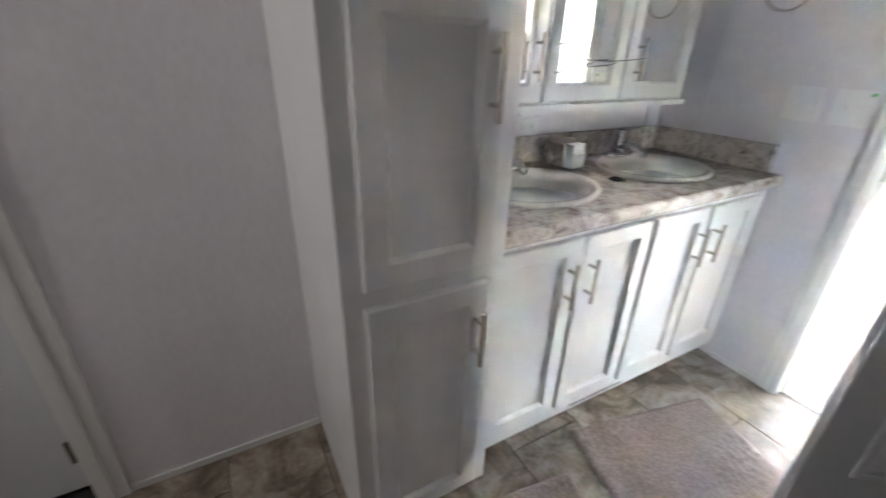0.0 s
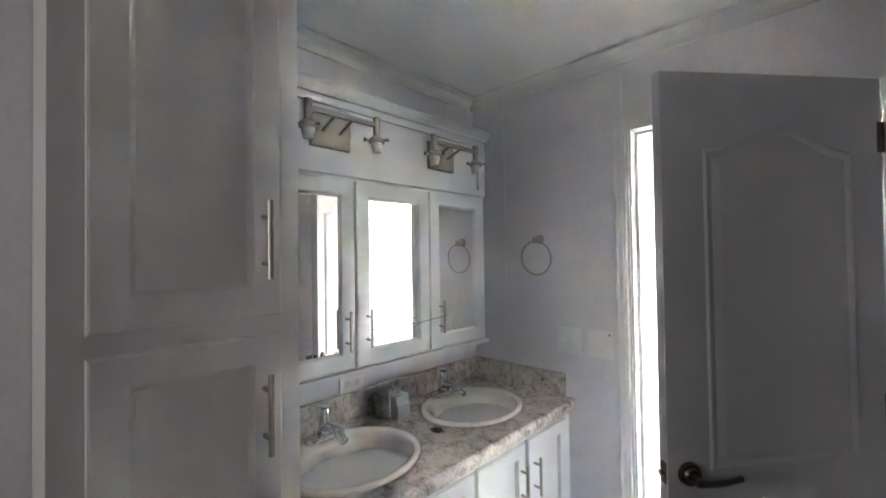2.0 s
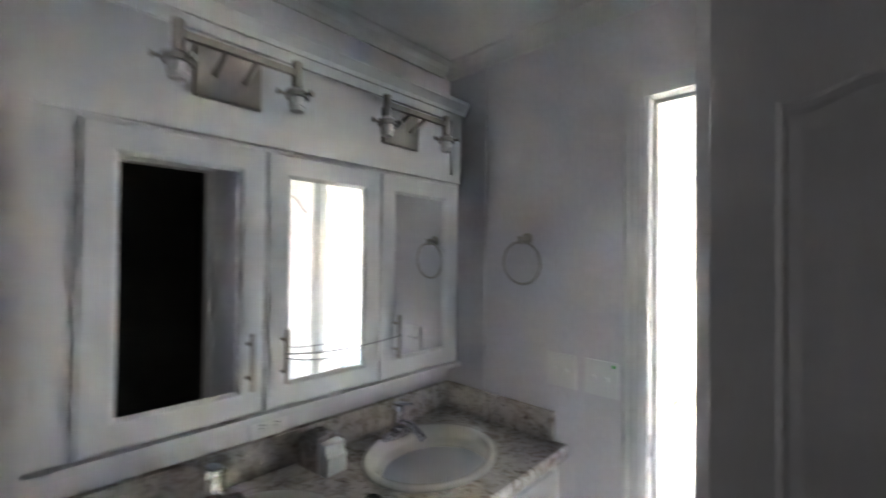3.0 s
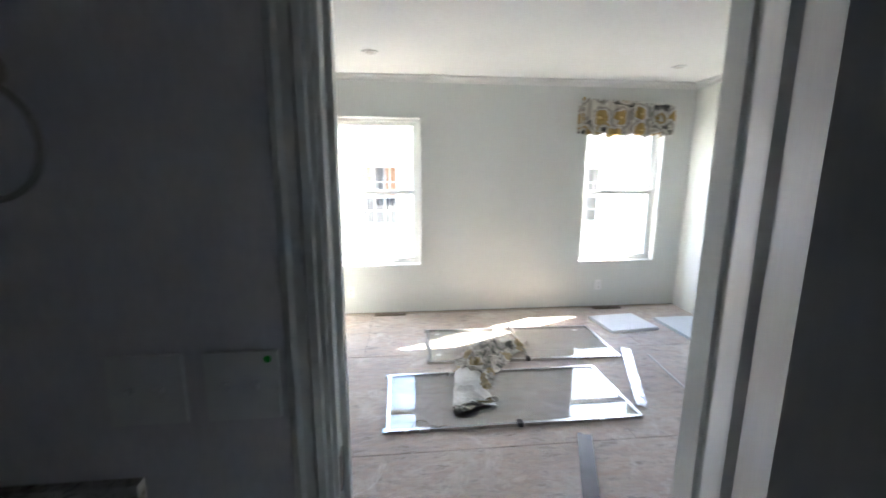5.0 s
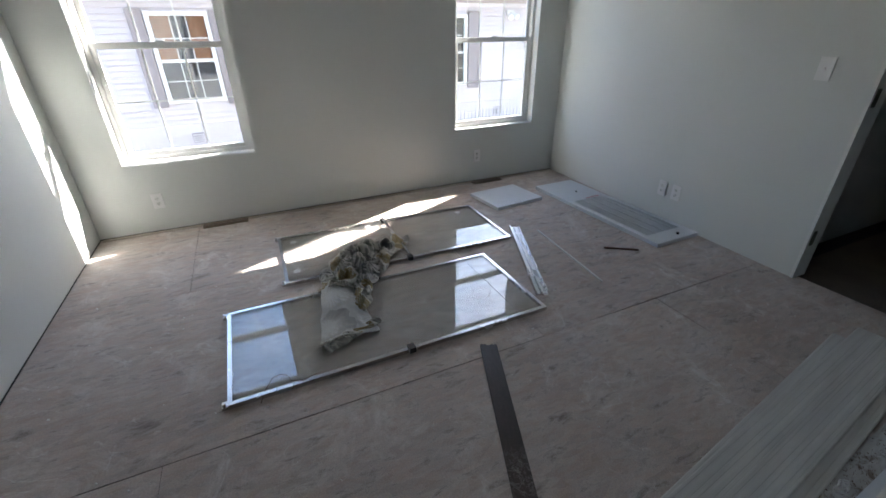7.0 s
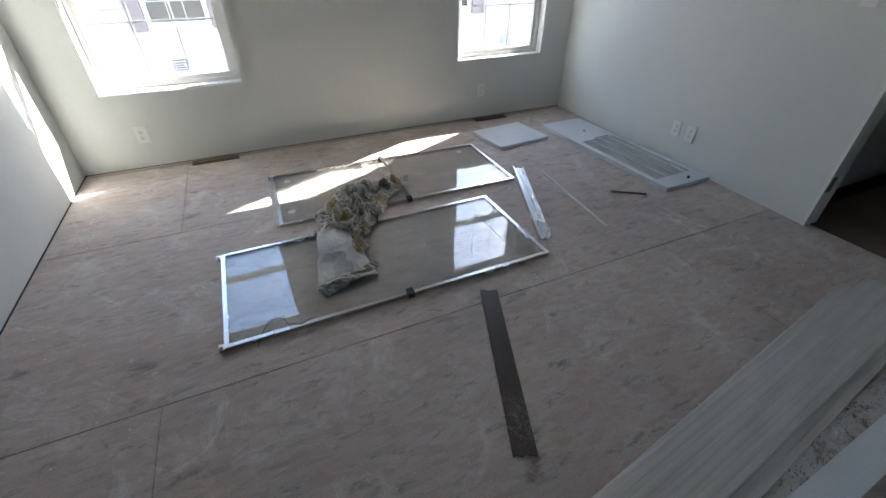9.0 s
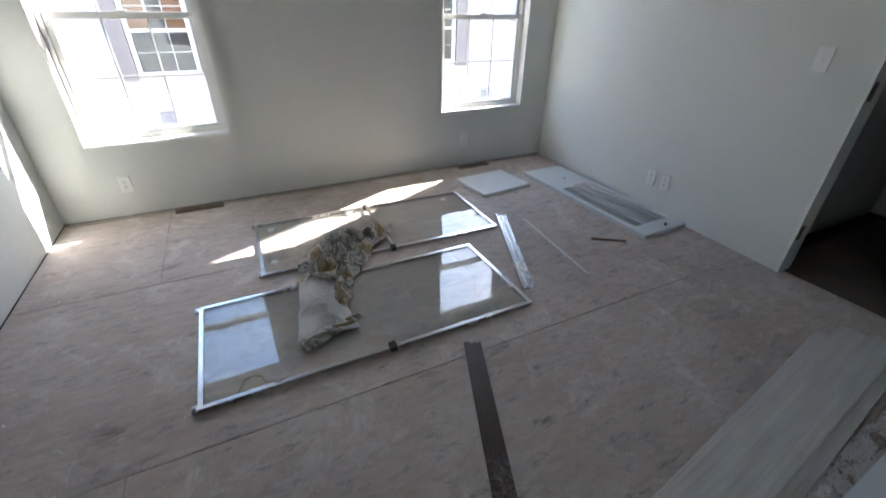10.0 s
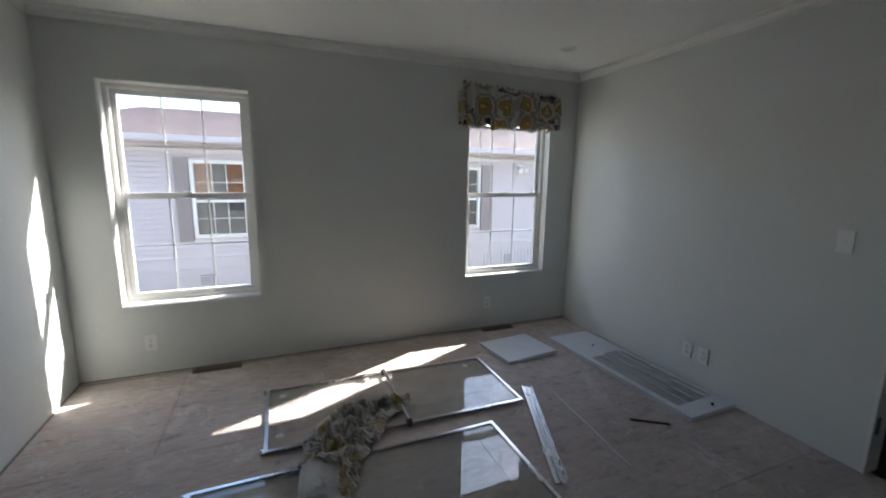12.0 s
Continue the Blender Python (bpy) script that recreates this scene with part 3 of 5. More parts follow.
# east wall of the bedroom, in its own leaning frame: local x is out of the room, local y towards the south is negative
EW = Matrix.Translation((BW, 0, 0)) @ Matrix.Rotation(SKEW, 4, "Z")
DY0, DY1 = -3.32, -2.50        # doorway to the hall
bm = bmesh.new()
for b in ((0, 0.11, DY1, 0.1, -0.2, 2.6), (0, 0.11, -3.75, DY0, -0.2, 2.6), (0, 0.11, DY0, DY1, 2.06, 2.6)):
    bx(bm, *b)
ob = part("wall_east", bm, M_wall)
ob.matrix_basis = EW
tagged(ob, "plain white wallboard wall with a hall doorway", "wall", kind="structure")
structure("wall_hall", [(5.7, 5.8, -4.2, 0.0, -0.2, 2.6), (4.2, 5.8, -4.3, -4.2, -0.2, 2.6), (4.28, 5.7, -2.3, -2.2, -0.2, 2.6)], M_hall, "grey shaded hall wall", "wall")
structure("floor_hall", [(4.07, 5.8, -4.3, -2.42, -0.1, 0.001)], M_hallfloor, "dark brown hall floor covering", "floor")
structure("ceiling", [(-0.4, 6.2, YS1 - 0.05, 0.3, H, H + 0.15)], M_ceiling, "flat white painted bedroom ceiling", "ceiling")
structure("ceiling_bath", [(-1.7, 6.2, YB - 0.2, YS1 - 0.051, H, H + 0.15)], M_ceiling, "flat white painted bathroom ceiling", "ceiling")
structure("floor_base", [(-1.7, 6.2, YB - 0.2, 0.15, -0.3, -0.02)], M_dark, "dark floor deck under the coverings", "floor")

# crown mouldings
crown = [(0, 0), (0.012, -0.001), (0.03, 0.018), (0.036, 0.04), (0.055, 0.052), (0.055, 0.0605), (0, 0.0605)]
def crown_run(name, p0, p1, out):
    bm = bmesh.new()
    z = H - 0.0605
    prism(bm, crown, (p0[0], p0[1], z), (p1[0], p1[1], z), out)
    return tagged(part(name, bm, M_trim), "narrow white painted crown moulding", "moulding", kind="structure")
crown_run("trim_crown_north", (0.0, 0.0), (BW, 0.0), (0, -1, 0))
crown_run("trim_crown_west", (0.0, YS1), (0.0, -0.05), (1, 0, 0))
crown_run("trim_crown_south", (0.05, YS1), (3.95, YS1), (0, 1, 0))
q = EW @ Vector((0, -3.5, 0))
crown_run("trim_crown_east", (BW - 0.002, -0.05), (q.x - 0.002, q.y), (-1, 0, 0))
crown_run("trim_crown_bath_north", (XB, YS0), (XE, YS0), (0, -1, 0))
crown_run("trim_crown_bath_west", (XB, -5.05), (XB, YS0 - 0.05), (1, 0, 0))
crown_run("trim_crown_bath_east", (XE, YB), (XE, YS0 - 0.05), (-1, 0, 0))

# ---------- doorway between bath and bedroom ----------
def casing_profile(bm, x0, x1, y, out, z0, z1, inner_is_x1=True):
    """An upright casing board with two beads, on a wall face at y."""
    w = x1 - x0
    steps = [(0.0, 0.008), (0.18, 0.014), (0.3, 0.010), (0.55, 0.010), (0.62, 0.016), (0.8, 0.016), (0.86, 0.012), (1.0, 0.012)]
    if not inner_is_x1:
        steps = [(1 - s, d) for s, d in steps][::-1]
    pts = [(x0, 0)] + [(x0 + s * w, d) for s, d in steps] + [(x1, 0)]
    loops(bm, [[Vector((x, y + out * d, z)) for x, d in pts] for z in (z0, z1)], True, True)


frame_1 = thing("door_frame", "white painted door frame with beaded casing", "door frame", kind="structure")
bm = bmesh.new(); casing_profile(bm, DX0 - 0.075, DX0 - 0.008, YS0, -1, 0, DH + 0.055); part("casing", bm, M_trim, frame_1)
bm = bmesh.new(); casing_profile(bm, DX1 + 0.008, DX1 + 0.072, YS0, -1, 0, DH + 0.055, False); part("casing", bm, M_trim, frame_1)
box_part("head_casing", (DX0 - 0.008, DX1 + 0.008, YS0 - 0.014, YS0, DH, DH + 0.055), M_trim, frame_1, bevel=0.003)
bm = bmesh.new(); casing_profile(bm, DX0 - 0.07, DX0 - 0.008, YS1, 1, 0, DH + 0.055); part("casing", bm, M_trim, frame_1)
bm = bmesh.new(); casing_profile(bm, DX1 + 0.008, DX1 + 0.07, YS1, 1, 0, DH + 0.055, False); part("casing", bm, M_trim, frame_1)
box_part("head_casing", (DX0 - 0.008, DX1 + 0.008, YS1, YS1 + 0.014, DH, DH + 0.055), M_trim, frame_1, bevel=0.003)
box_part("jamb", (DX0 - 0.02, DX0, YS0 - 0.004, YS1 + 0.004, 0, DH + 0.02), M_trim, frame_1, bevel=0.0015)
box_part("jamb", (DX1, DX1 + 0.02, YS0 - 0.004, YS1 + 0.004, 0, DH + 0.02), M_trim, frame_1, bevel=0.0015)
box_part("head_jamb", (DX0, DX1, YS0 - 0.003, YS1 + 0.003, DH, DH + 0.02), M_trim, frame_1)
box_part("door_stop", (DX0, DX0 + 0.011, YS0 + 0.045, YS0 + 0.08, 0, DH), M_trim, frame_1, bevel=0.003)
box_part("door_stop", (DX1 - 0.011, DX1, YS0 + 0.045, YS0 + 0.08, 0, DH), M_trim, frame_1, bevel=0.003)
box_part("door_stop", (DX0 + 0.011, DX1 - 0.011, YS0 + 0.045, YS0 + 0.08, DH - 0.011, DH), M_trim, frame_1, bevel=0.003)
box_part("strike_plate", (DX0, DX0 + 0.003, YS0 + 0.008, YS0 + 0.036, 0.95, 1.02), M_nickel, frame_1, "satin nickel strike plate", 0.001)


def moulded_panel(bm, outline, side):
    """Raised moulding round a door panel; side is the outward sign along local y."""
    rings = []
    for inset, d in ((0, 0.0), (0.006, 0.006), (0.016, 0.004), (0.024, 0.001), (0.045, 0.005), (0.05, 0.0055)):
        rings.append([Vector((u, side * d, z)) for u, z in outline(inset)])
    loops(bm, rings, False, True)


def panel_outline(u0, u1, z0, z1, arch):
    def f(i):
        n = 18
        pts = [(u0 + i, z0 + i), (u1 - i, z0 + i)]
        for k in range(n + 1):
            s = 1 - k / n
            u = u0 + i + s * (u1 - u0 - 2 * i)
            pts.append((u, z1 - i + arch * math.sin(math.pi * s) ** 2))
        return pts
    return f


def lever_set(parent, u, z, y, side, toward):
    bm = bmesh.new()
    cyl(bm, (u, y, z), (u, y + side * 0.012, z), 0.033, 28, 0.03)
    cyl(bm, (u, y + side * 0.012, z), (u, y + side * 0.018, z), 0.022, 24, 0.017)
    cyl(bm, (u, y + side * 0.012, z), (u, y + side * 0.055, z), 0.011, 16)
    rings = []
    for k in range(9):
        s = k / 8
        cu, cz, w = u + toward * (-0.014 + 0.128 * s), z - 0.006 * math.sin(math.pi * s) + 0.004 * s, 0.011 - 0.004 * s
        rings.append([Vector((cu, y + side * (0.052 + 0.008 * math.cos(a)), cz + w * math.sin(a))) for a in (2 * math.pi * j / 12 for j in range(12))])
    loops(bm, rings, True, True)
    return part("door_lever", bm, M_bronze, parent, "dark satin nickel lever handle", smooth=False)


LEAF_W, LEAF_T, LEAF_A = 0.71, 0.035, 50.0
# local x runs from the hinge to the free edge, local +y faces the bathroom
door_leaf = thing("door_1", "grey-white moulded two-panel door standing ajar", "door", pose(DX1 + 0.003, YS0 - 0.018, 0, 0, 0, 180 + LEAF_A), kind="structure")
leaf = box_part("leaf", (0.014, LEAF_W, -LEAF_T, 0.0, 0.022, 2.08), M_door, door_leaf, bevel=0.002)
upper = panel_outline(0.115, LEAF_W - 0.125, 0.965, 1.86, 0.07)
lower = panel_outline(0.115, LEAF_W - 0.125, 0.20, 0.80, 0.0)
for o in (upper, lower):
    for side, off in ((1, 0.0), (-1, -LEAF_T)):
        bm = bmesh.new()
        moulded_panel(bm, o, side)
        bmesh.ops.translate(bm, verts=bm.verts[:], vec=(0, off, 0))
        part("panel_moulding", bm, M_door, leaf)
lever_set(door_leaf, LEAF_W - 0.062, 0.962, 0.0, 1, -1)
lever_set(door_leaf, LEAF_W - 0.062, 0.962, -LEAF_T, -1, -1)
box_part("latch_plate", (LEAF_W, LEAF_W + 0.002, -0.03, -0.006, 0.932, 0.992), M_bronze, door_leaf, "dark latch plate")
bm = bmesh.new(); cyl(bm, (LEAF_W, -0.018, 0.962), (LEAF_W + 0.012, -0.018, 0.962), 0.008, 12); part("latch_bolt", bm, M_bronze, door_leaf)
for z in (0.24, 1.06, 1.86):
    bm = bmesh.new()
    cyl(bm, (0.0, 0.006, z), (0.0, 0.006, z + 0.09), 0.0065, 12)
    bx(bm, 0.0, 0.026, 0.0005, 0.0025, z, z + 0.09)
    bx(bm, -0.022, 0.0, 0.001, 0.003, z, z + 0.09)
    part("hinge", bm, M_bronze, door_leaf, "dark nickel butt hinge")

# ---------- windows ----------
def window(name, x0, x1, z0, z1, casing, label):
    w = thing(name, label, "window", Matrix.Translation((x0, 0, z0)), kind="structure")
    W, Hh = x1 - x0, z1 - z0
    d0, d1 = 0.075, 0.145      # frame lies in the outer half of the reveal
    fr = 0.034
    for n, b in (("window_jamb", (0, fr, d0, d1, 0, Hh)), ("window_jamb", (W - fr, W, d0, d1, 0, Hh)), ("window_head", (fr, W - fr, d0, d1, Hh - fr, Hh)), ("window_sill", (fr, W - fr, d0, d1, 0, fr))):
        box_part(n, b, M_win, w, bevel=0.003)
    # liner boards of the reveal
    for b in ((-0.001, 0.006, -0.002, d0, 0, Hh), (W - 0.006, W + 0.001, -0.002, d0, 0, Hh), (0.006, W - 0.006, -0.002, d0, Hh - 0.006, Hh + 0.001), (0.006, W - 0.006, -0.006, d0, -0.001, 0.008)):
        box_part("reveal_liner", b, M_trim, w)
    mid = 0.757
    rail = 0.036
    def sash(nm, ya, yb, za, zb, bottom):
        bm = bmesh.new()
        bx(bm, fr, fr + rail, ya, yb, za, zb)
        bx(bm, W - fr - rail, W - fr, ya, yb, za, zb)
        bx(bm, fr + rail, W - fr - rail, ya, yb, za, za + bottom)
        bx(bm, fr + rail, W - fr - rail, ya, yb, zb - rail, zb)
        s = part(nm, bm, M_win, w, bevel=0.002)
        gx0, gx1, gz0, gz1 = fr + rail, W - fr - rail, za + bottom, zb - rail
        ym = (ya + yb) / 2
        bm = bmesh.new()
        bx(bm, gx0 - 0.004, gx1 + 0.004, ym - 0.002, ym + 0.002, gz0 - 0.004, gz1 + 0.004)
        g = part("pane", bm, M_glass, s)
        g.visible_shadow = False
        for k in (1, 2):
            xm = gx0 + (gx1 - gx0) * k / 3
            box_part("muntin", (xm - 0.0055, xm + 0.0055, ym + 0.003, ym + 0.009, gz0, gz1), M_win, s)
        zm = gz0 + (gz1 - gz0) * 0.5
        box_part("muntin", (gx0, gx1, ym + 0.0035, ym + 0.0085, zm - 0.0055, zm + 0.0055), M_win, s)
        return s
    sash("lower_sash", d0 + 0.008, d0 + 0.036, fr * 0.6, mid + 0.03, 0.045)
    sash("upper_sash", d0 + 0.038, d0 + 0.064, mid - 0.012, Hh - fr, 0.03)
    bm = bmesh.new()
    bx(bm, W / 2 - 0.03, W / 2 + 0.03, d0 - 0.004, d0 + 0.012, mid + 0.03, mid + 0.042)
    bx(bm, W / 2 - 0.012, W / 2 + 0.028, d0 - 0.012, d0 - 0.004, mid + 0.032, mid + 0.04)
    part("sash_lock", bm, M_win, w, bevel=0.001)
    if casing:
        c = 0.045
        for b in ((-c, 0, -0.018, 0, -c, Hh + c), (W, W + c, -0.018, 0, -c, Hh + c), (0, W, -0.018, 0, Hh, Hh + c), (0, W, -0.020, 0, -c, 0)):
            box_part("window_casing", b, M_wall, w, bevel=0.004)
    return w


window_w = window("window_1", *WIN[0], True, "white vinyl single-hung window with grid bars")
window_e = window("window_2", *WIN[1], False, "white vinyl single-hung window with grid bars")

# ---------- bathroom: vanity, linen cabinet, mirror cabinet ----------
def bar_handle(parent, x, y, z0, z1):
    bm = bmesh.new()
    cyl(bm, (x + 0.032, y, z0), (x + 0.032, y, z1), 0.006, 12)
    for z in (z0 + (z1 - z0) * 0.2, z1 - (z1 - z0) * 0.2):
        cyl(bm, (x, y, z), (x + 0.032, y, z), 0.005, 10)
    return part("bar_handle", bm, M_nickel, parent, "brushed nickel bar handle")


def shaker_front(parent, x, y0, y1, z0, z1, stile, handle_y=None, hz=None, glass=False, thick=0.019):
    """A door with raised stiles and rails round a sunk panel, facing +x."""
    bm = bmesh.new()
    xf = x + thick

    def rect(inset, depth):
        return [Vector((depth, y0 + inset, z0 + inset)), Vector((depth, y1 - inset, z0 + inset)), Vector((depth, y1 - inset, z1 - inset)), Vector((depth, y0 + inset, z1 - inset))]
    # back edge, rounded outer edge, flat face, sloping sticking down to the panel
    rings = [rect(0, x), rect(0, xf - 0.005), rect(0.0015, xf - 0.0015), rect(0.005, xf), rect(stile - 0.012, xf), rect(stile - 0.009, xf - 0.003), rect(stile - 0.004, xf - 0.010), rect(stile, x + 0.003)]
    loops(bm, rings)
    d = part("cabinet_door", bm, M_cab, parent)
    if glass:
        box_part("mirror", (x + 0.001, x + 0.007, y0 + stile - 0.002, y1 - stile + 0.002, z0 + stile - 0.002, z1 - stile + 0.002), M_mirror, d, "clear silvered mirror glass")
    else:
        box_part("door_panel", (x + 0.001, x + 0.006, y0 + stile - 0.002, y1 - stile + 0.002, z0 + stile - 0.002, z1 - stile + 0.002), M_cab, d)
    if handle_y is not None:
        bar_handle(d, xf, handle_y, *hz)
    return d


VY0, VY1, VX = -5.058, YS0 - 0.002, 0.545
vanity = thing("vanity_cabinet", "white four-door shaker vanity cabinet", "vanity", Matrix.Translation((0, 0, 0)))
bm = bmesh.new()
bx(bm, XB + 0.002, VX, VY0, VY1, 0.075, 0.859)
bx(bm, XB + 0.002, VX - 0.06, VY0, VY1, 0.004, 0.075)
part("body", bm, M_cab, vanity, bevel=0.002)
edges = ((-5.022, -4.720), (-4.706, -4.396), (-4.378, -4.078), (-4.056, -3.748))
for k, (ya, yb) in enumerate(edges):
    hy = yb - 0.035 if k % 2 == 0 else ya + 0.035
    shaker_front(vanity, VX, ya, yb, 0.140, 0.828, 0.062, hy, (0.608, 0.760))
bm = bmesh.new()
bx(bm, VX, VX + 0.003, -4.61, -4.30, 0.088, 0.108)
vent = part("toe_vent", bm, M_cab, vanity)
for k in range(14):
    yv = -4.60 + k * 0.02
    box_part("vent_slot", (VX + 0.003, VX + 0.0036, yv, yv + 0.012, 0.094, 0.101), M_slot, vent)

# worktop with two oval cut-outs
SINKS = ((0.300, -4.705), (0.290, -4.075))
RX, RY = 0.208, 0.245
CZ = 0.905                      # top of the vanity
counter = thing("vanity_worktop", "brown granite-print laminate vanity top with backsplash", "countertop")
bm = bmesh.new()
loops_e = []
x0, x1 = XB + 0.003, 0.574
def ring_edges(pts):
    vs = [bm.verts.new((x, y, CZ)) for x, y in pts]
    return [bm.edges.new((vs[k], vs[(k + 1) % len(vs)])) for k in range(len(vs))]
es = ring_edges([(x0, VY0 + 0.002), (x1, VY0 + 0.002), (x1, VY1), (x0, VY1)])
for cx, cy in SINKS:
    es += ring_edges([(cx + 0.93 * RX * math.cos(a), cy + 0.93 * RY * math.sin(a)) for a in (2 * math.pi * k / 40 for k in range(40))])
bmesh.ops.triangle_fill(bm, edges=es, use_beauty=True)
ret = bmesh.ops.extrude_face_region(bm, geom=bm.faces[:])
bmesh.ops.translate(bm, verts=[g for g in ret["geom"] if isinstance(g, bmesh.types.BMVert)], vec=(0, 0, -0.045))
part("top_slab", bm, M_lam, counter)
bm = bmesh.new()   # rolled front edge
prism(bm, [(0.0005, -0.0455), (0.006, -0.0455), (0.011, -0.040), (0.0125, -0.02), (0.010, -0.006), (0.004, 0.0005), (0.0005, 0.0005)], (x1, VY0 + 0.002, CZ), (x1, VY1, CZ), (1, 0, 0))
part("front_edge", bm, M_lam, counter)
box_part("backsplash", (x0, x0 + 0.02, VY0 + 0.002, VY1 - 0.021, CZ + 0.001, 1.012), M_lam, counter, bevel=0.004)
box_part("side_splash", (x0, 0.532, VY1 - 0.02, VY1, CZ + 0.001, 1.012), M_lam, counter, bevel=0.004)


def basin(cx, cy):
    s = thing("sink", "oval bisque drop-in bathroom sink", "sink", Matrix.Translation((cx, cy, CZ)), group="sinks in the vanity top")
    bm = bmesh.new()
    prof = [(0.90, -0.02), (1.0, 0.001), (1.0, 0.008), (0.985, 0.014), (0.955, 0.017), (0.91, 0.016), (0.875, 0.011), (0.85, 0.002), (0.82, -0.02), (0.76, -0.07), (0.66, -0.11), (0.5, -0.135), (0.28, -0.147), (0.10, -0.15)]
    rings = []
    for sc, z in prof:
        shift = -0.004 if sc > 0.86 else 0.018 * (0.86 - sc) / 0.86 + (0.02 if sc < 0.86 else 0)
        rings.append([Vector((shift + sc * RX * math.cos(a), sc * RY * math.sin(a), z)) for a in (2 * math.pi * k / 56 for k in range(56))])
    loops(bm, rings, False, True)
    part("bowl", bm, M_porc, s, smooth=True)
    bm = bmesh.new()
    cyl(bm, (0.035, 0, -0.1495), (0.035, 0, -0.144), 0.022, 20, 0.018)
    part("drain", bm, M_chrome, s, "chrome drain")
    f = thing("faucet", "chrome single-lever bathroom faucet", "faucet", Matrix.Translation((cx - 0.178, cy, CZ + 0.015)), group="faucets at the sinks")
    bm = bmesh.new()
    rings = []
    for sc, z in ((1.0, 0.0), (1.0, 0.008), (0.93, 0.016), (0.7, 0.021)):
        rings.append([Vector((0.026 * sc * math.copysign(abs(math.cos(a)) ** 0.6, math.cos(a)), 0.078 * sc * math.copysign(abs(math.sin(a)) ** 0.6, math.sin(a)), z)) for a in (2 * math.pi * k / 32 for k in range(32))])
    loops(bm, rings, True, True)
    part("base_plate", bm, M_chrome, f, smooth=True)
    bm = bmesh.new()
    loops(bm, [[Vector((r * math.cos(a), r * math.sin(a), z)) for a in (2 * math.pi * k / 20 for k in range(20))] for r, z in ((0.027, 0.017), (0.022, 0.045), (0.019, 0.085), (0.020, 0.104), (0.014, 0.111))], True, True)
    part("faucet_body", bm, M_chrome, f, smooth=True)
    bm = bmesh.new()
    rings = []
    for k in range(9):
        t = k / 8
        px, pz, w, h = 0.01 + 0.118 * t, 0.04 + 0.016 * math.sin(math.pi * min(1, t * 1.1)) - 0.012 * t * t, 0.021 - 0.005 * t, 0.016 - 0.004 * t
        rings.append([Vector((px, w * math.cos(a), pz + h * math.sin(a))) for a in (2 * math.pi * j / 16 for j in range(16))])
    loops(bm, rings, True, True)
    cyl(bm, (0.118, 0, 0.04), (0.118, 0, 0.022), 0.011, 14)
    part("spout", bm, M_chrome, f, smooth=True)
    bm = bmesh.new()
    loops(bm, [[Vector((px, w * math.cos(a), pz + 0.005 * math.sin(a))) for a in (2 * math.pi * k / 14 for k in range(14))] for px, pz, w in ((-0.018, 0.112, 0.010), (-0.006, 0.116, 0.016), (0.02, 0.119, 0.015), (0.05, 0.124, 0.012), (0.068, 0.128, 0.009))], True, True)
    part("lever", bm, M_chrome, f, smooth=True)
    bm = bmesh.new()
    cyl(bm, (-0.03, 0, 0.0), (-0.03, 0, 0.055), 0.003, 8)
    cyl(bm, (-0.03, 0, 0.055), (-0.03, 0, 0.063), 0.006, 10)
    part("lift_rod", bm, M_chrome, f)


for c in SINKS:
    basin(*c)

soap = thing("soap_dispenser", "stone-patterned dispenser with a white front block on the worktop", "dispenser", pose(0.085, -4.375, CZ, 0, 0, 6))
bm = bmesh.new()
loops(bm, [[Vector((sx * w - 0.01, sy * d, z)) for sx, sy in ((-1, -1), (1, -1), (1, 1), (-1, 1))] for w, d, z in ((0.048, 0.040, 0.0), (0.050, 0.042, 0.06), (0.047, 0.040, 0.090), (0.036, 0.032, 0.104), (0.018, 0.018, 0.109))], True, True)
part("case", bm, M_lam, soap, "stone-patterned case", bevel=0.003)
bm = bmesh.new()
loops(bm, [[Vector((x, sy * 0.036, z)) for x, sy in ((0.036, -1), (w, -1), (w, 1), (0.036, 1))] for w, z in ((0.080, 0.0), (0.082, 0.055), (0.074, 0.066), (0.072, 0.092))], True, True)
part("front_block", bm, M_plastic, soap, "white front block", bevel=0.003)
clutter = thing("phone_charger_coil", "small black tangled cable end on the worktop", "cable", pose(0.365, -4.375, CZ + 0.001, 0, 0, 20))
bm = bmesh.new()
tube(bm, [(0.028 * math.cos(k * 0.55) * (1 - k * 0.02), 0.016 * math.sin(k * 0.55), 0.0035 + 0.0005 * k) for k in range(22)], 0.0025, 7)
bx(bm, -0.014, 0.012, -0.007, 0.008, 0.001, 0.008)
part("coil", bm, M_black, clutter)

LX, LY0, LY1 = 0.633, -5.455, -5.060
linen = thing("linen_cabinet", "tall white three-door shaker linen cabinet", "cabinet")
bm = bmesh.new()
bx(bm, XR + 0.002, LX, LY0, LY1, 0.09, H - 0.002)
bx(bm, XR + 0.002, LX - 0.06, LY0 + 0.001, LY1 - 0.001, 0.004, 0.09)
part("body", bm, M_cab, linen, bevel=0.002)
for za, zb, hz in ((0.118, 0.829, (0.611, 0.763)), (0.872, 1.420, (1.193, 1.346)), (1.456, 2.32, (1.531, 1.684))):
    shaker_front(linen, LX, -5.412, -5.106, za, zb, 0.066, -5.143, hz)

